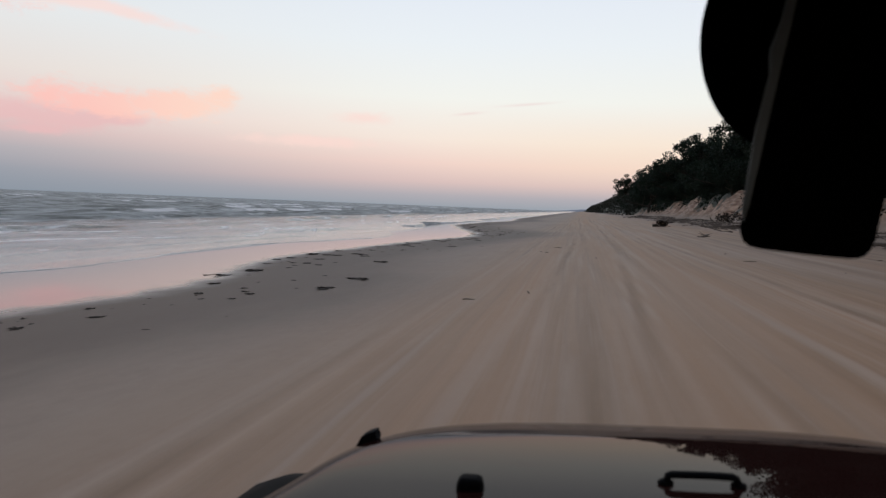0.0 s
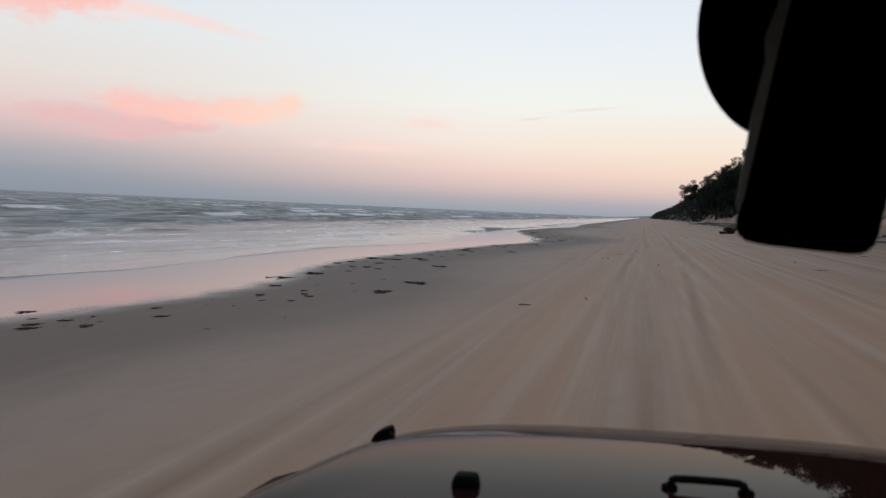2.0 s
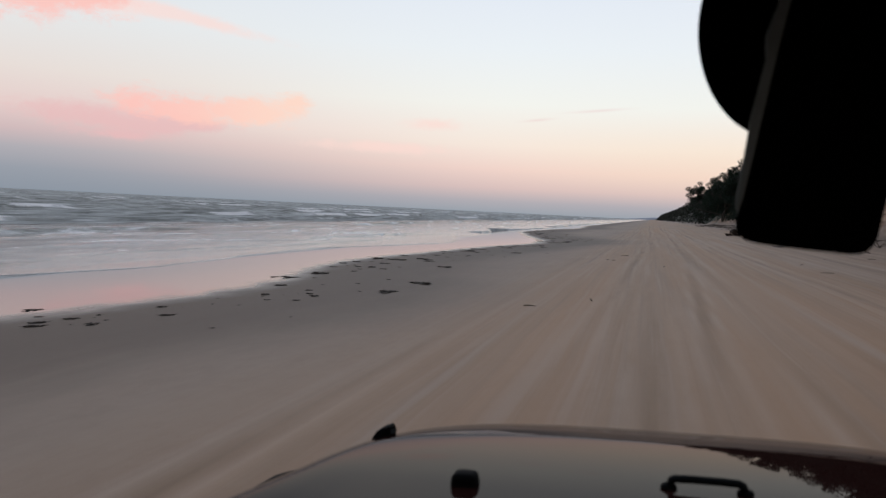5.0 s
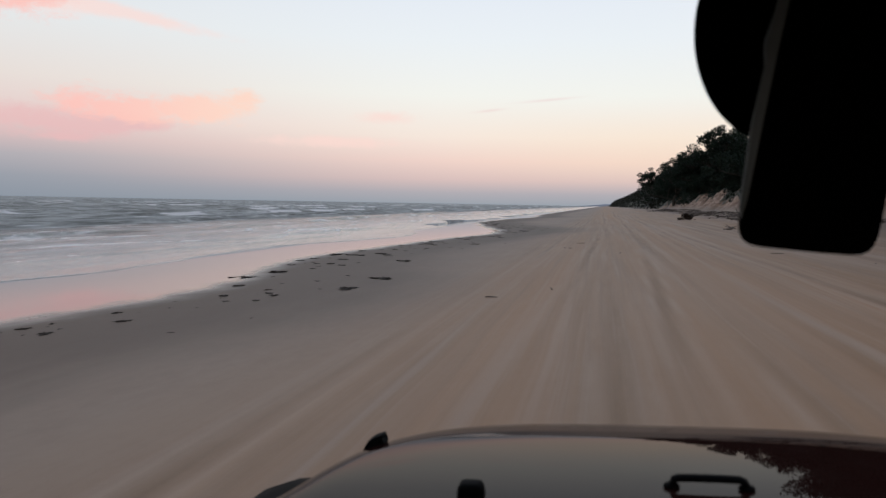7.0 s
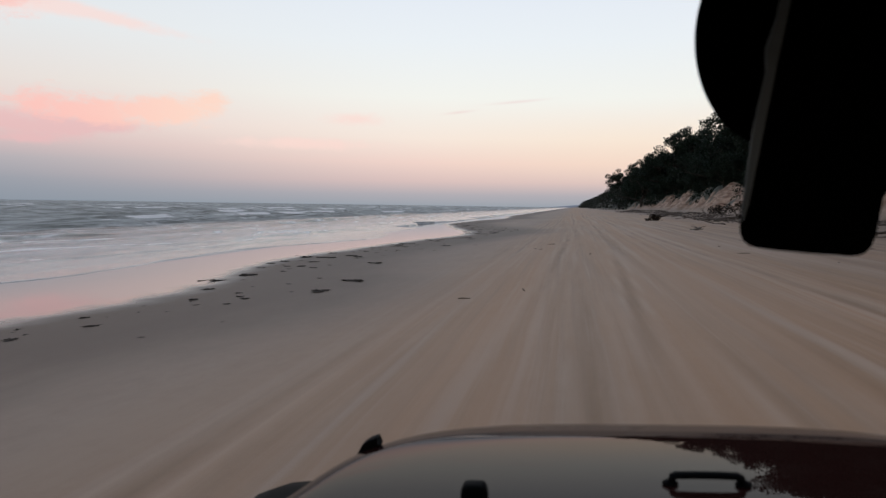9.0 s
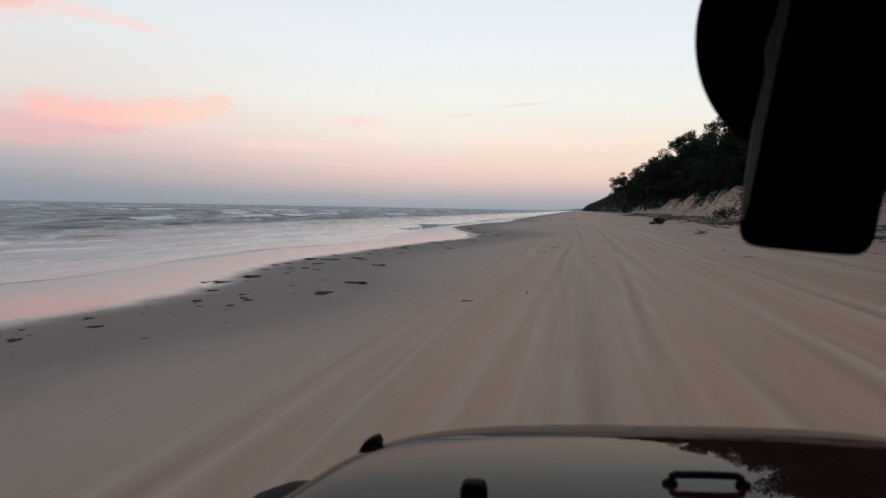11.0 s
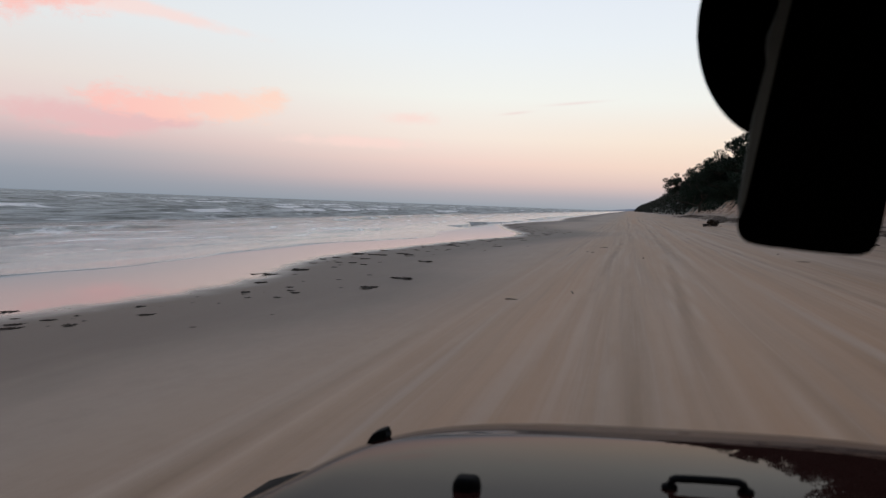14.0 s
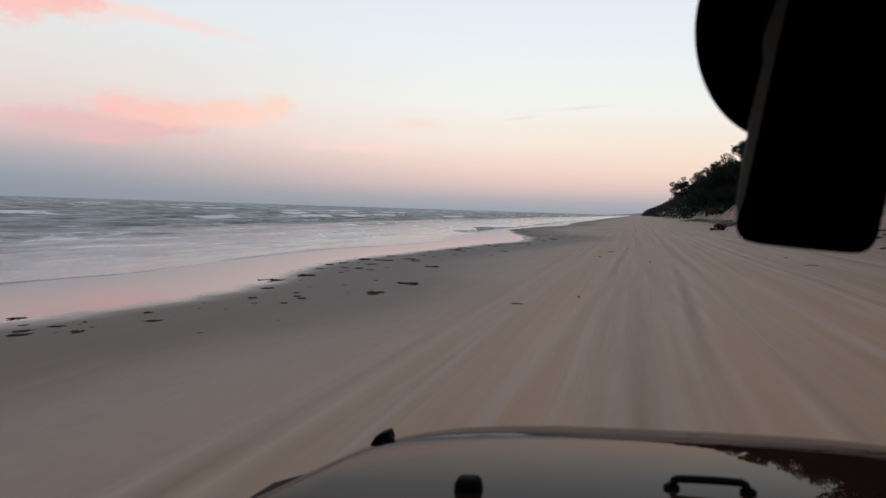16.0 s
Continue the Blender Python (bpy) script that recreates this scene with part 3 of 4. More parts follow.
# ---- the car on the sand ----
def hood_outline(side=0.0, ahead=0.0, steps=44):
    """Plan of the bonnet from its rear left corner round the rounded front, drawn in from its edges."""
    half, front, root = 0.634 - side, 0.625 - ahead, -0.10
    rear = -0.58 + side * 0.3
    pts = [(half + 0.05 * (root - rear), rear), (half + 0.022 * (root - rear), rear * 0.5 + root * 0.5)]
    for k in range(steps + 1):
        w = math.pi * k / steps
        c, d = math.cos(w), max(0.0, math.sin(w))
        pts.append((math.copysign(abs(c) ** (2 / 3.4), c) * half, root + (front - root) * d ** (2 / 3.0)))
    return pts + [(-x, y) for x, y in pts[1::-1]]


def make_hood(car):
    rings = [(0.0, 0.0, -0.20), (0.0, 0.0, -0.028), (0.002, 0.003, -0.017), (0.005, 0.010, -0.0105), (0.010, 0.022, -0.0072), (0.022, 0.080, -0.0032), (0.034, 0.140, 0.0014), (0.041, 0.168, 0.0034),
             (0.047, 0.190, 0.0047), (0.056, 0.210, 0.0052)] + [(0.056 + 0.036 * k, 0.21 + 0.0295 * k, 0.0052) for k in range(1, 15)]
    bm = bmesh.new()
    made = []
    for side, ahead, rise in rings:
        crown = float(step(side, 0.02, 0.16))
        made.append([bm.verts.new((x, y, 1.132 - 0.114 * y + rise + crown * (0.025 - 0.042 * y) * max(y, -0.3))) for x, y in hood_outline(side, ahead)])
    n = len(made[0])
    for a, b in zip(made, made[1:]):
        for i in range(n):
            bm.faces.new((a[i], a[(i + 1) % n], b[(i + 1) % n], b[i]))
    bm.faces.new(made[-1])
    hood = part("hood", bm, PAINT, car, "glossy dark red bonnet reflecting sky and trees")
    # footman loop: two feet and a strap between them
    strap = [(0.0247 + sx * x, -0.025, z) for sx, half in ((-1, 1), (1, -1)) for x, z in ((0.0535, 0.0), (0.0540, 0.007), (0.0515, 0.0130), (0.0455, 0.0160), (0.020, 0.0168))[::half]]
    lift = 1.1388
    bm = tube_bm([(x, y, z + lift) for x, y, z in strap], [0.0058] * len(strap), 12)
    bmesh.ops.scale(bm, vec=(1, 1.6, 1), space=Matrix.Translation((0, 0.025, 0)), verts=bm.verts)
    loop = part("tie_down_loop", bm, BLACK, car, "black metal tie-down loop on the bonnet")
    for sx in (-1, 1):
        bm = bmesh.new()
        bmesh.ops.create_uvsphere(bm, u_segments=20, v_segments=12, radius=1.0, matrix=Matrix.Translation((0.0247 + sx * 0.0545, -0.025, lift + 0.003)) @ Matrix.Diagonal((0.0125, 0.012, 0.0062, 1)))
        part("foot", bm, BLACK, loop)
    # windscreen rest bumpers
    for sx in (-1, 1):
        at = sx * 0.345 + 0.0172
        bm = box((0.042, 0.036, 0.040), (at, -0.106, 1.1455), 0.009, segments=4)
        for v in bm.verts:
            k = (v.co.z - 1.1255) / 0.040
            v.co.x = at + (v.co.x - at) * (1.12 - 0.26 * k)
        part("rubber_bumper", bm, BLACK, car, "black rubber bumper on the bonnet")
    # side catches near the front corners
    for sx in (-1, 1):
        shape = [(-0.030, -0.020), (0.024, 0.004), (0.028, 0.016), (0.020, 0.022), (0.024, 0.029), (0.020, 0.031), (0.005, 0.026), (-0.008, 0.018), (-0.014, 0.008), (-0.021, -0.004)]
        shape = [(-sx * x, z) for x, z in shape][::1 if sx < 0 else -1]
        bm = prism(shape, 0.035, 0.003, Matrix.Translation((sx * 0.609, 0.30, 1.081)) @ Matrix.Rotation(radians(90), 4, "X"))
        catch = part("hood_latch", bm, BLACK, car, "black rubber bonnet catch")
        part("strap", box((0.010, 0.026, 0.12), (sx * 0.655, 0.29, 0.985), 0.004), BLACK, catch)
    return hood


def wheel(car, x, y):
    bm = bmesh.new()
    profile = [(0.20, -0.11), (0.27, -0.125), (0.35, -0.125), (0.385, -0.105), (0.395, -0.07), (0.398, 0.0), (0.395, 0.07), (0.385, 0.105), (0.35, 0.125), (0.27, 0.125), (0.20, 0.11)]
    n = 48
    rings = []
    for k in range(n):
        w = 2 * math.pi * k / n
        rings.append([bm.verts.new((x + d, y + r * math.cos(w), 0.385 + r * math.sin(w))) for r, d in profile])
    for k in range(n):
        for j in range(len(profile) - 1):
            bm.faces.new((rings[k][j], rings[k][j + 1], rings[(k + 1) % n][j + 1], rings[(k + 1) % n][j]))
    w_ob = part("wheel", bm, RUBBER, car, "black off-road tyre standing on sand")
    for k in range(24):
        w = 2 * math.pi * k / 24
        turn = Matrix.Rotation(w, 4, "X")
        part("tread_block", box((0.19, 0.03, 0.018), (x, y, 0.385), 0.004, Matrix.Rotation(w, 4, "X") @ Matrix.Translation((0, 0, 0.396))), RUBBER, w_ob)
    bm = bmesh.new()
    bmesh.ops.create_cone(bm, cap_ends=True, segments=32, radius1=0.205, radius2=0.19, depth=0.17, matrix=Matrix.Translation((x, y, 0.385)) @ Matrix.Rotation(radians(90), 4, "Y"))
    part("rim", bm, RIM, w_ob, "silver alloy rim")
    return w_ob


def flare(car, sx):
    """A flat-topped black mudguard with a rounded outer lip, over the front wheel."""
    path = [(-0.40, 0.62), (-0.34, 0.84), (-0.22, 0.965), (0.0, 1.0), (0.16, 1.004), (0.27, 0.998), (0.36, 0.978), (0.43, 0.94), (0.49, 0.88), (0.54, 0.74)]
    bm = bmesh.new()
    rows = []
    for y, z in path:
        rows.append([bm.verts.new((sx * x, y + 0.03, z + dz)) for x, dz in ((0.60, 0.010), (0.74, 0.004), (0.82, -0.004), (0.862, -0.018), (0.880, -0.040), (0.884, -0.067), (0.862, -0.082), (0.60, -0.072))])
    for a, b in zip(rows, rows[1:]):
        for j in range(len(a)):
            k = (j + 1) % len(a)
            bm.faces.new((a[j], a[k], b[k], b[j]))
    bm.faces.new(rows[0])
    bm.faces.new(rows[-1][::-1])
    part("mudguard", bm, BLACK, car, "black plastic wheel arch flare")


def make_mirror(car):
    """The mirror and its bracket, hung from the roof's peak."""
    y = -0.30
    k = 0.85 / 0.78
    cx, cz = -0.116, 1.549

    def at(x, z):
        return (cx + (x - cx) * k, cz + (z - cz) * k)
    # long housing, turned on end
    shape = [at(*p) for p in [(0.052, 1.80), (0.040, 1.744), (0.015, 1.634), (-0.003, 1.534), (-0.0034, 1.527), (-0.0008, 1.5192), (0.005, 1.5140), (0.013, 1.5114), (0.022, 1.5098), (0.060, 1.5045), (0.099, 1.5000),
                              (0.108, 1.5002), (0.115, 1.5030), (0.120, 1.509), (0.1227, 1.518), (0.1285, 1.566), (0.20, 1.569), (0.20, 1.80)]]
    stand = Matrix.Translation((0, y, 0)) @ Matrix.Rotation(radians(90), 4, "X")
    mirror = part("rear_view_mirror", prism(shape, 0.022, 0.004, stand), MATT, car, "black mirror housing seen against the sky")
    # the highlight down the left edge, added as a grey strip
    edge = [at(*p) for p in [(0.046, 1.80), (0.0335, 1.744), (0.0225, 1.716), (0.0215, 1.704), (0.0240, 1.690), (0.0090, 1.637), (-0.0055, 1.552), (-0.0035, 1.540), (0.0015, 1.556), (0.0195, 1.637), (0.0335, 1.700), (0.0440, 1.744), (0.0565, 1.80)]]
    part("sheen_strip", prism(edge, 0.006, 0.002, Matrix.Translation((0, y - 0.012, 0)) @ Matrix.Rotation(radians(90), 4, "X")), EDGE_SHEEN, mirror, "dull sheen along the mirror's edge, as a grey strip")
    # round bracket behind it
    disc = [at(0.045 + 0.083 * math.cos(w) * (1.0 if math.cos(w) < 0 else 0.6), 1.733 + 0.115 * math.sin(w)) for w in [2 * math.pi * i / 72 for i in range(72)]]
    part("bracket", prism(disc, 0.03, 0.008, Matrix.Translation((0, y + 0.03, 0)) @ Matrix.Rotation(radians(90), 4, "X")), MATT, mirror, "rounded black mounting bracket")
    mirror.matrix_basis = pose(0.0483, 0.1002, -0.1402, 0, -0.5, 0) @ Matrix.Diagonal((1.1, 1.1, 1.1, 1))
    part("stem", tube_bm([(0.06, y + 0.03, 1.80), (0.05, y + 0.03, 1.94)], [0.02, 0.02]), MATT, mirror)


def make_car():
    car = new("off_road_car")
    tagged(car, "dark red off-road car with black trim standing on the beach", "car")
    make_hood(car)
    # nose: panel under the bonnet, grille with slots, lamps, bumper
    part("front_panel", box((0.92, 0.05, 0.44), (0, 0.490, 0.80), 0.02), PAINT, car)
    for i in range(7):
        part("grille_slot", box((0.045, 0.02, 0.26), (-0.21 + i * 0.07, 0.512, 0.82), 0.008), BLACK, car)
    for sx in (-1, 1):
        bm = bmesh.new()
        bmesh.ops.create_uvsphere(bm, u_segments=24, v_segments=12, radius=0.085, matrix=Matrix.Translation((sx * 0.355, 0.500, 0.83)) @ Matrix.Diagonal((1, 0.4, 1, 1)))
        part("headlight", bm, GLASS, car, "round headlight")
        part("inner_wing", box((0.10, 0.96, 0.34), (sx * 0.53, -0.15, 0.74), 0.02), PAINT, car)
        flare(car, sx)
    part("front_bumper", box((1.6, 0.16, 0.16), (0, 0.70, 0.56), 0.04, segments=3), BLACK, car)
    part("chassis", box((0.9, 3.4, 0.14), (0, -1.0, 0.48), 0.03), BLACK, car)
    # open tub, low sides, doors
    part("tub_floor", box((1.44, 2.7, 0.05), (0, -1.62, 0.56), 0.01), MATT, car)
    part("cowl", box((1.40, 0.12, 0.50), (0, -0.655, 0.845), 0.03), PAINT, car)
    for sx in (-1, 1):
        part("side_panel", box((0.05, 1.5, 0.5), (sx * 0.74, -2.22, 0.84), 0.02), PAINT, car)
        door = part("door", box((0.06, 0.86, 0.54), (sx * 0.745, -1.04, 0.83), 0.025), PAINT, car)
        part("handle", box((0.025, 0.14, 0.03), (sx * 0.785, -1.3, 0.98), 0.008), BLACK, door)
    part("tail_panel", box((1.44, 0.06, 0.5), (0, -2.95, 0.84), 0.02), PAINT, car)
    # windscreen frame and hard top
    for sx in (-1, 1):
        part("windscreen_pillar", tube_bm([(sx * 0.72, -0.66, 1.06), (sx * 0.70, -0.80, 1.93)], [0.035, 0.032]), BLACK, car)
        part("roof_post", tube_bm([(sx * 0.70, -1.75, 1.05), (sx * 0.68, -1.75, 1.93)], [0.035, 0.035]), BLACK, car)
        part("rear_post", tube_bm([(sx * 0.70, -2.92, 1.05), (sx * 0.68, -2.85, 1.93)], [0.035, 0.035]), BLACK, car)
    part("windscreen_rail", box((1.44, 0.10, 0.06), (0, -0.78, 1.93), 0.02), BLACK, car)
    part("roof", box((1.48, 2.2, 0.05), (0, -1.84, 1.965), 0.02), BLACK, car, "black roof")
    part("sun_peak", box((1.44, 0.56, 0.03), (0, -0.48, 1.945), 0.012, Matrix.Rotation(radians(-2), 4, "X")), BLACK, car, "black peak over the windscreen")
    make_mirror(car)
    for sx in (-1, 1):
        wheel(car, sx * 0.76, 0.10)
        wheel(car, sx * 0.76, -2.32)
    car.matrix_basis = pose(0.2081, 1.15, 0.0215, 0, -3.1, 0)


make_car()


# ---- trees and scrub on the dune ----
def leaf_cloud(centres, radii, count, size, rng, flat=0.75):
    """Pointed leaves scattered through soft heaps. Returns vertices and faces."""
    centres, radii = np.array(centres), np.array(radii)
    pick = rng.choice(len(centres), count, p=radii ** 2 / (radii ** 2).sum())
    d = rng.normal(size=(count, 3))
    d /= np.linalg.norm(d, axis=1)[:, None]
    r = radii[pick] * (0.30 + 0.62 * rng.random(count) ** 0.6 + 0.30 * rng.random(count) ** 4)
    p = centres[pick] + d * r[:, None] * np.array([1, 1, flat])
    a = rng.normal(size=(count, 3))
    a /= np.linalg.norm(a, axis=1)[:, None]
    b = np.cross(a, rng.normal(size=(count, 3)))
    b /= np.linalg.norm(b, axis=1)[:, None]
    s = size * (0.6 + 0.8 * rng.random(count))[:, None]
    quad = np.stack([p - a * s, p + b * s * 0.42, p + a * s, p - b * s * 0.42], 1)
    return quad.reshape(-1, 3), np.arange(count * 4).reshape(-1, 4)


def quick_mesh(name, verts, faces, material):
    me = bpy.data.meshes.new(name)
    me.vertices.add(len(verts))
    me.vertices.foreach_set("co", np.asarray(verts, np.float32).ravel())
    faces = np.asarray(faces, np.int32)
    me.loops.add(faces.size)
    me.loops.foreach_set("vertex_index", faces.ravel())
    me.polygons.add(len(faces))
    me.polygons.foreach_set("loop_start", np.arange(len(faces), dtype=np.int32) * faces.shape[1])
    me.materials.append(material)
    me.update(calc_edges=True)
    return me


def limb(start, way, length, thick, rng, depth, verts, faces, tips):
    pts, p, d = [Vector(start)], Vector(start), Vector(way).normalized()
    for k in range(5):
        d = (d + Vector(rng.normal(size=3)) * 0.16 + Vector((0, 0, 0.05))).normalized()
        p = p + d * length / 5
        pts.append(p.copy())
    v, f = tube(pts, [thick * (1 - 0.14 * k) for k in range(6)], 5, caps=False)
    base = len(verts)
    verts += v
    faces += [tuple(i + base for i in q) for q in f]
    if depth == 0:
        tips.append(tuple(p))
        tips.append(tuple(pts[3]))
        return
    for k in range(3 if depth > 1 else 2):
        side = Vector(rng.normal(size=3))
        side.z = abs(side.z) * 0.5 + 0.15
        limb(pts[2 + k], (d * 0.6 + side.normalized()).normalized(), length * 0.62, thick * 0.5, rng, depth - 1, verts, faces, tips)


def make_tree(seed, tall, spread, leaves, lean, tuft=1.0, leaf=0.115, forks=1):
    rng = np.random.default_rng(seed)
    verts, faces, tips = [], [], []
    trunk = [Vector((lean * (k / 6) ** 2 * tall * 0.3 + 0.1 * rng.normal(), 0.1 * rng.normal(), -0.5 + (0.5 + tall * 0.42) * k / 6)) for k in range(7)]
    v, f = tube(trunk, [0.17 - 0.014 * k for k in range(7)], 8)
    verts += v
    faces += f
    for k in range(8):
        w = 2 * math.pi * (k / 8 + rng.random() * 0.1)
        limb(trunk[2 + k % 5], (math.cos(w) * spread, math.sin(w) * spread, 0.45 + 0.5 * rng.random()), tall * 0.36, 0.075, rng, forks, verts, faces, tips)
    tree = new("coastal_tree")
    tagged(tree, "dark coastal tree with a ragged leafy crown on the dune", "tree", "trees along the dune")
    wood = new("trunk", mesh_of("trunk", verts, faces, BARK))
    wood.parent = tree
    centres = [(x + 0.25 * rng.normal(), y + 0.25 * rng.normal(), z + 0.2 * rng.normal()) for x, y, z in tips]
    lv, lf = leaf_cloud(centres, [tall * tuft * (0.11 + 0.10 * rng.random()) for _ in centres], leaves, leaf, rng)
    crown = new("crown", quick_mesh("crown", lv, lf, LEAF))
    crown.parent = tree
    return tree


def plant_trees():
    kinds = [make_tree(11, 6.2, 1.0, 17000, -0.2), make_tree(12, 5.2, 1.2, 16000, -0.6), make_tree(13, 7.2, 0.9, 18000, 0.1), make_tree(14, 4.4, 1.3, 14000, -0.3), make_tree(15, 6.0, 1.1, 17000, -0.9), make_tree(16, 6.0, 1.5, 14000, -0.7, 0.42, 0.075, 2)]
    rng = np.random.default_rng(5)
    first = [True] * len(kinds)
    spots = []
    y = 30.0
    while y < 275:
        for row in range(3):
            yy = y + rng.uniform(-1.6, 1.6)
            xx = float(bluff_foot(yy)) + 4.4 + row * 4.0 + rng.uniform(-1.0, 1.0)
            grow = (0.85 + 0.42 * row) * (0.9 + 0.4 * rng.random()) * (1.34 if yy < 85 else 1.12 if yy < 120 else 1.0)
            spots.append((xx, yy, grow, rng.integers(0, 5), rng.uniform(0, 360)))
        y += 5.2 + 1.2 * (y > 110)
    # the outermost trees, leaning over the beach at the end of the tall stand
    spots += [(17.8, 206.0, 2.5, 5, 200.0), (18.6, 250.0, 2.2, 5, 20.0), (19.6, 232.0, 2.6, 5, 150.0), (21.5, 214.0, 2.2, 0, 120.0), (20.5, 176.0, 2.3, 5, 60.0), (22.0, 150.0, 2.9, 5, 80.0), (22.0, 118.0, 2.3, 5, 200.0), (23.0, 88.0, 2.1, 5, 340.0), (23.0, 66.0, 1.9, 5, 240.0)]
    # the closed, taller wood behind them, abreast of the car
    deep = np.random.default_rng(21)
    for i in range(18):
        yy = 12.0 + 4.6 * i + deep.uniform(-1.2, 1.2)
        spots.append((float(bluff_foot(yy)) + 9.0 + deep.uniform(-1.2, 1.2), yy, 2.3 + 0.4 * deep.random(), int(deep.integers(0, 5)), deep.uniform(0, 360)))
    for xx, yy, grow, k, spin in spots:
        z = float(beach_height(xx, yy)) - 0.15
        m = pose(xx, yy, z, 0, 0, spin) @ Matrix.Diagonal((grow, grow, grow, 1))
        if first[k]:
            kinds[k].matrix_basis = m
            first[k] = False
        else:
            copy_thing(kinds[k], m).scale = (grow, grow, grow)


def make_scrub():
    """Low bushes over the dune's lip and its upper face, uncountable."""
    rng = np.random.default_rng(8)
    centres, radii = [], []
    for _ in range(3300):
        yy = 8 + 287 * rng.random() ** 1.25
        foot = float(bluff_foot(yy))
        off = rng.normal(6.5, 2.4)
        if off < 1.6 or (off < 3.8 and bumps((foot + off) / 3.5, yy / 5.0, 81) < 0.5 and yy < 190):
            continue
        xx = foot + off
        centres.append((xx, yy, float(beach_height(xx, yy)) + 0.3 + 0.7 * float(step(off, 3.5, 8))))
        radii.append((0.5 + 0.8 * rng.random()) * (1.0 + 0.5 * step(off, 4, 9)))
    for _ in range(420):
        yy = rng.uniform(175, 300)
        off = rng.uniform(1.5, 11.0)
        xx = float(bluff_foot(yy)) + off
        centres.append((xx, yy, float(beach_height(xx, yy)) + 0.5 + 2.6 * float(step(off, 2, 8)) * rng.random()))
        radii.append(0.9 + 1.0 * rng.random())
    v, f = leaf_cloud(centres, radii, 230000, 0.17, rng, 0.8)
    tagged(new("dune_scrub", quick_mesh("dune_scrub", v, f, LEAF)), "dense low dark green scrub on the dune lip", "bushes", kind="stuff")
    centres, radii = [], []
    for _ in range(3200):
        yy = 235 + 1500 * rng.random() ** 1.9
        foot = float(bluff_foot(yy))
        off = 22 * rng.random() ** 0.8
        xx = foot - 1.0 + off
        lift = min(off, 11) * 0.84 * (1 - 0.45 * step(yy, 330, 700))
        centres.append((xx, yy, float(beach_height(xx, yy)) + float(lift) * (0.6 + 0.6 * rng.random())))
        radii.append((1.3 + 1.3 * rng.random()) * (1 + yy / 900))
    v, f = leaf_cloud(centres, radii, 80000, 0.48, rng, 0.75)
    tagged(new("far_scrub", quick_mesh("far_scrub", v, f, HAZED_LEAF)), "far dark scrub tapering along the dune", "bushes", kind="stuff")


plant_trees()
make_scrub()


# ---- driftwood, weed and litter ----
def rest(x, y):
    return float(beach_height(x, y))


def fallen_branch(name, x, y, turn, size, seed, label, leafy=0):
    rng = np.random.default_rng(seed)
    verts, faces, tips = [], [], []
    limb((0, 0, 0.06 * size), (1, 0, 0.06), 2.2 * size, 0.07 * size, rng, 2, verts, faces, tips)
    verts = [Vector((v.x, v.y, max(-0.01, v.z * 0.55))) for v in map(Vector, verts)]
    ob = new(name)
    tagged(ob, label, "driftwood", "driftwood at the dune foot")
    wood = new("branch", mesh_of("branch", verts, faces, GREY_WOOD))
    wood.parent = ob
    if leafy:
        lv, lf = leaf_cloud([(a, b, max(0.05, c * 0.55)) for a, b, c in tips], [0.28 * size] * len(tips), leafy, 0.10, rng, 0.7)
        dead = new("dead_leaves", quick_mesh("dead_leaves", lv, lf, WEED))
        dead.parent = ob
    ob.matrix_basis = pose(x, y, rest(x, y), 0, 0, turn)


def log(x, y, length, thick, turn, seed):
    rng = np.random.default_rng(seed)
    sway = np.cumsum(rng.normal(0, 0.03 * length, 8))
    pts = [(length * (k / 7 - 0.5), sway[k] - sway.mean(), thick * 0.8 + 0.02 * rng.normal()) for k in range(8)]
    verts, faces = tube(pts, [thick * (1.25 - 0.11 * k + 0.10 * rng.normal()) for k in range(8)], 9)
    for k in (2, 4, 5):
        side = rng.choice((-1, 1))
        tip = (pts[k][0] + 0.16 * length, pts[k][1] + side * 0.12 * length, thick + 0.05 * length * rng.random())
        v, f = tube([pts[k], tuple((a + b) / 2 + 0.01 * rng.normal() for a, b in zip(pts[k], tip)), tip], [thick * 0.5, thick * 0.35, thick * 0.12], 6)
        base = len(verts)
        verts += v
        faces += [tuple(i + base for i in q) for q in f]
    me = mesh_of("log", verts, faces, GREY_WOOD)
    ob = tagged(new("driftwood_log", me), "grey weathered log lying on the sand", "driftwood", "driftwood at the dune foot")
    slope = math.degrees(math.atan2(rest(x + math.cos(radians(turn)) * length / 2, y + math.sin(radians(turn)) * length / 2)
                                    - rest(x - math.cos(radians(turn)) * length / 2, y - math.sin(radians(turn)) * length / 2), length))
    ob.matrix_basis = pose(x, y, rest(x, y) - 0.02, 0, 0, turn) @ pose(0, 0, 0, 0, -slope, 0)


fallen_branch("fallen_bush", 11.6, 66.0, 35, 1.5, 3, "dead leafy bush washed up below the dune", 900)
fallen_branch("fallen_branch", 10.2, 58.0, 160, 1.15, 4, "bare grey branch lying below the dune")
fallen_branch("fallen_bush", 8.4, 74.0, 200, 0.8, 6, "small dead bush on the sand", 500)
fallen_branch("fallen_branch", 12.4, 47.0, 250, 1.0, 9, "bare grey branch lying below the dune")
fallen_branch("fallen_branch", 13.2, 84.0, 300, 1.4, 10, "bare grey branch lying below the dune")
log(7.4, 47.0, 3.4, 0.055, 78, 1)
log(7.0, 45.0, 1.5, 0.045, 58, 2)
log(11.9, 52.0, 2.4, 0.06, 62, 3)
log(13.0, 70.0, 4.2, 0.12, 170, 4)
log(12.8, 34.0, 2.2, 0.08, 25, 5)
log(10.8, 96.0, 3.0, 0.12, 60, 6)
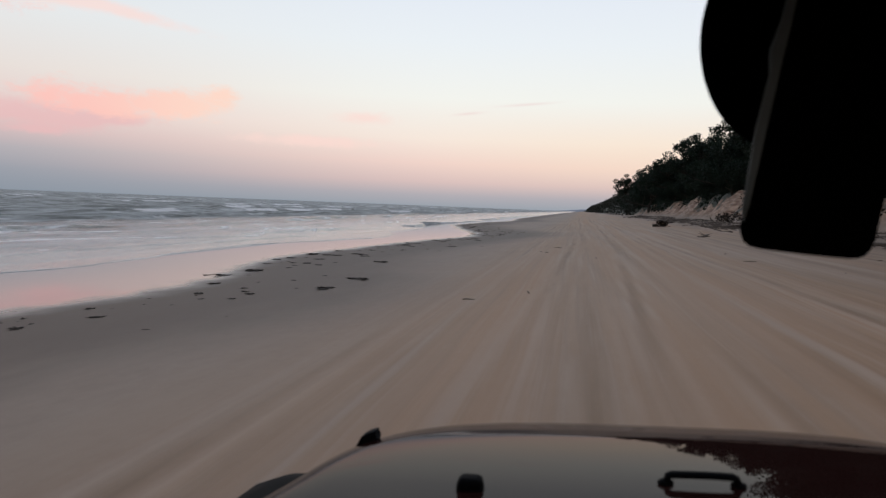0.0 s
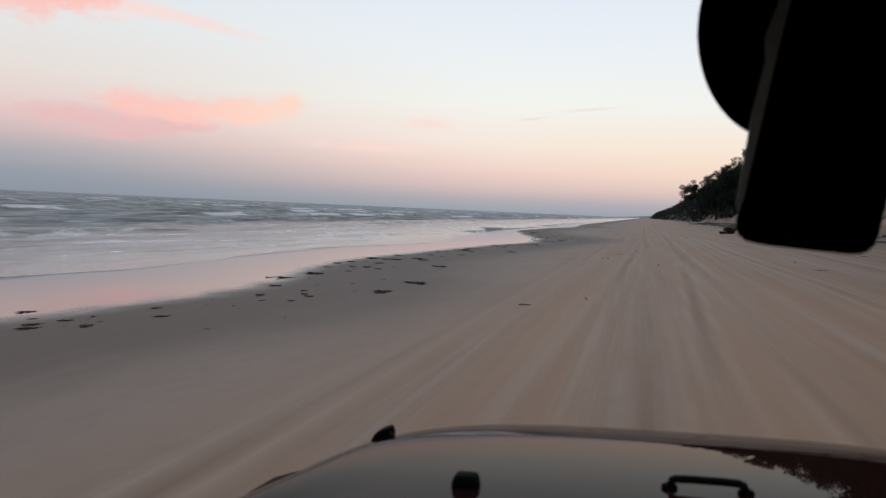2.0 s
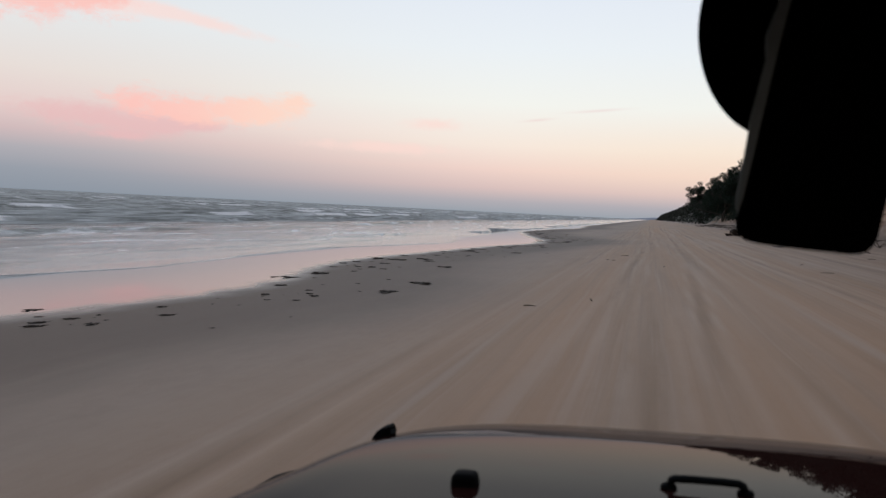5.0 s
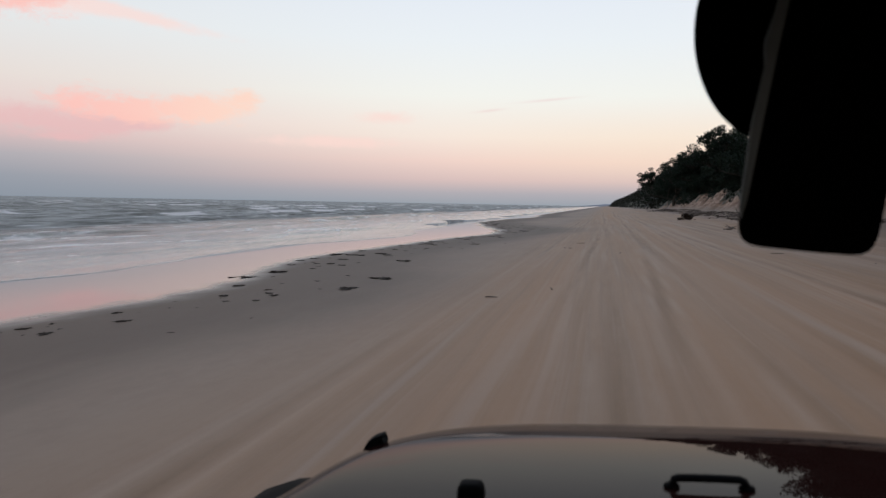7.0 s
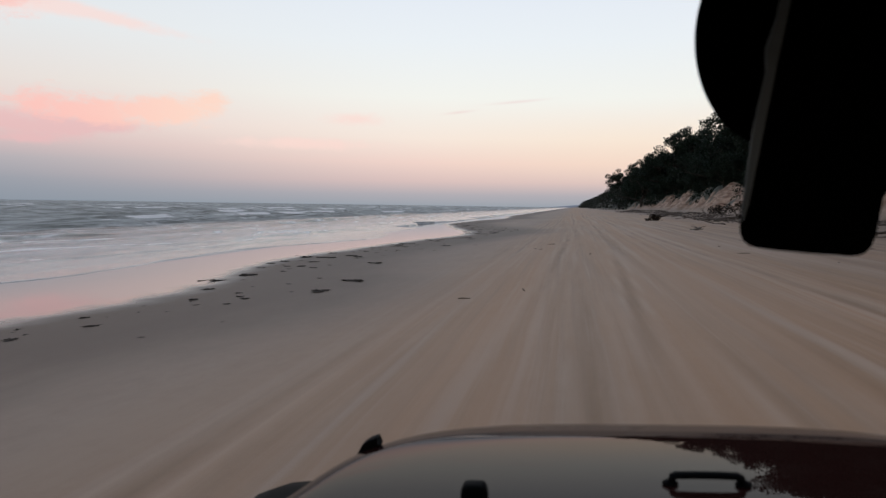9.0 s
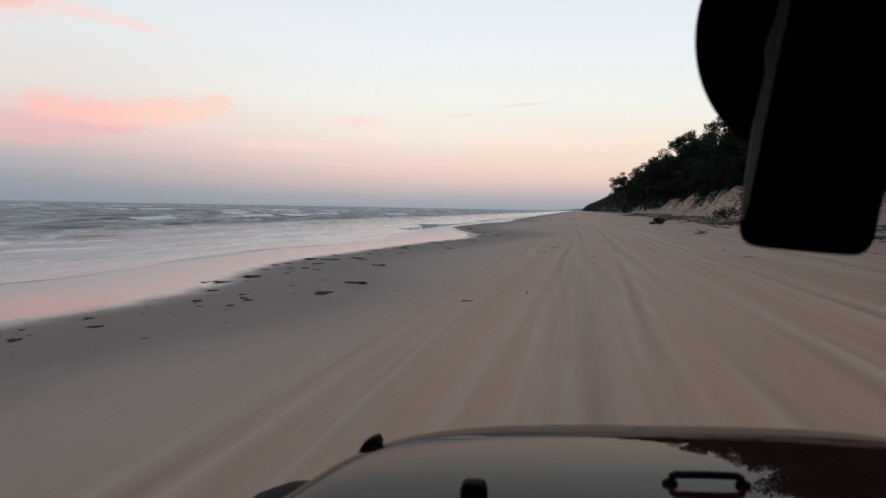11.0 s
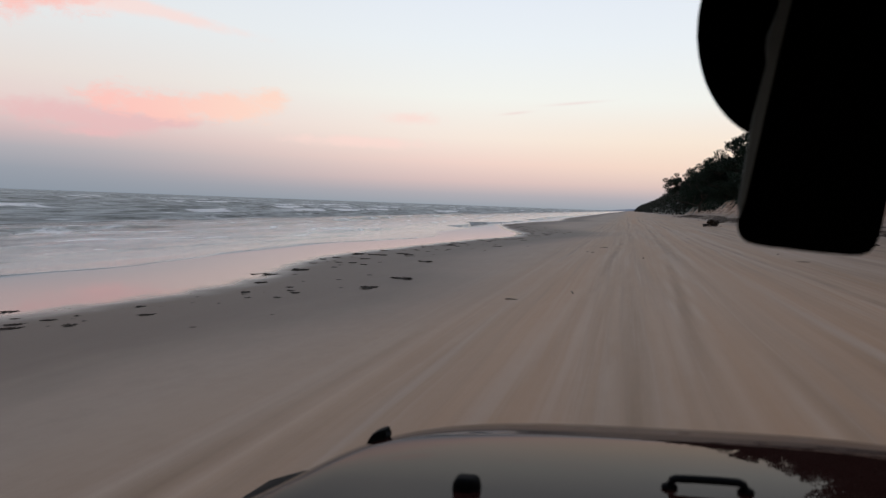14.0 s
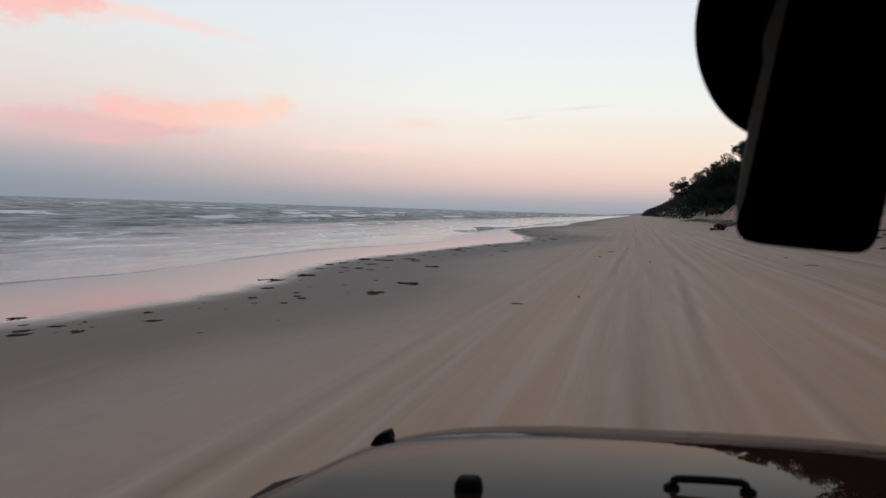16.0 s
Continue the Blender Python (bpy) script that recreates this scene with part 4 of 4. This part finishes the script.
log(12.5, 110.0, 3.5, 0.14, 10, 7)


def make_weed_clump(seed):
    """A flat tangle of weed: low mats and curled strands."""
    rng = np.random.default_rng(seed)
    n = 22
    verts, faces = [Vector((0, 0, 0.018))], []
    for ring, tall in ((0.55, 0.014), (1.0, 0.0)):
        for k in range(n):
            w = 2 * math.pi * k / n
            r = ring * 0.2 * (0.55 + 0.9 * float(octaves(2 + math.cos(w) * 1.7, 2 + math.sin(w) * 1.7, 200 + seed, 3)) + 0.12 * rng.normal())
            verts.append(Vector((1.9 * r * math.cos(w), r * math.sin(w), tall * (0.5 + rng.random()))))
    faces += [(0, 1 + k, 1 + (k + 1) % n) for k in range(n)]
    faces += [(1 + k, 1 + n + k, 1 + n + (k + 1) % n, 1 + (k + 1) % n) for k in range(n)]
    for k in range(26):
        w, r = rng.uniform(0, 6.28), 0.12 * rng.random()
        p = Vector((1.8 * r * math.cos(w), r * math.sin(w), 0.016))
        d = w + rng.normal(0, 0.7)
        pts = [p.copy()]
        for s in range(4):
            d += rng.normal(0, 0.5)
            p = p + Vector((1.6 * math.cos(d), math.sin(d), 0)) * 0.045
            p.z = max(0.004, p.z + rng.normal(0, 0.008))
            pts.append(p.copy())
        v, f = tube(pts, [0.010, 0.013, 0.012, 0.009, 0.004], 4)
        base = len(verts)
        verts += v
        faces += [tuple(i + base for i in q) for q in f]
    return mesh_of("seaweed_clump", verts, faces, WEED)


def scatter_weed():
    rng = np.random.default_rng(21)
    shapes = [make_weed_clump(s) for s in range(6)]
    for k in range(280):
        y = 9 + 95 * rng.random() ** 1.2
        x = float(shoreline(y)) + (rng.normal(0.9, 0.7) if k % 4 else rng.normal(2.8, 0.9))
        size = (0.18 + 0.62 * rng.random() ** 2.0) * (0.65 if y < 15 else 1.18)
        ob = new("seaweed_clump", shapes[k % 6])
        tagged(ob, "dark tangled clump of seaweed washed up on damp sand", "seaweed", "seaweed along the tide line")
        ob.matrix_basis = pose(x, y, rest(x, y) - 0.004, 0, 3.2, 90 + rng.normal(0, 25)) @ Matrix.Diagonal((size * 1.25, size, size * 0.8, 1))


def scatter_litter():
    """Twigs and bark strewn along the foot of the bluff, uncountable."""
    rng = np.random.default_rng(31)
    verts, faces = [], []
    for k in range(2600):
        y = 20 + 190 * rng.random()
        x = float(bluff_foot(y)) - 0.6 - abs(rng.normal(0, 2.1))
        if bumps(x / 1.5, y / 4.0, 83) < 0.42:
            continue
        d, n = rng.uniform(0, 6.28), 0.25 + 0.7 * rng.random() ** 2
        z = rest(x, y) + 0.02
        a, b = Vector((x, y, z)), Vector((x + math.cos(d) * n, y + math.sin(d) * n, z + 0.03 * rng.random()))
        v, f = tube([a, (a + b) / 2 + Vector((0, 0, 0.03)), b], [0.03, 0.035, 0.015], 4)
        base = len(verts)
        verts += v
        faces += [tuple(i + base for i in q) for q in f]
    tagged(new("beach_litter", mesh_of("beach_litter", verts, faces, GREY_WOOD)), "dark twigs and bark strewn along the dune foot", "driftwood", kind="stuff")


scatter_weed()
scatter_litter()


def strew_twigs():
    """Single sticks lying out on the open sand."""
    rng = np.random.default_rng(44)
    for k in range(14):
        x, y = rng.uniform(-3.5, 9.0), rng.uniform(6.5, 34.0)
        n = rng.uniform(0.12, 0.4)
        pts = [(-n / 2, 0, 0.008), (-n / 6, 0.02 * n, 0.014), (n / 6, -0.03 * n, 0.012), (n / 2, 0.02 * n, 0.008)]
        ob = new("twig", mesh_of("twig", *tube(pts, [0.010, 0.012, 0.010, 0.005], 6), GREY_WOOD))
        tagged(ob, "short dark twig lying on open sand", "twig", "twigs on the sand")
        ob.matrix_basis = pose(x, y, rest(x, y), 0, -3.4, 0) @ pose(0, 0, 0, 0, 0, rng.uniform(0, 360))


strew_twigs()
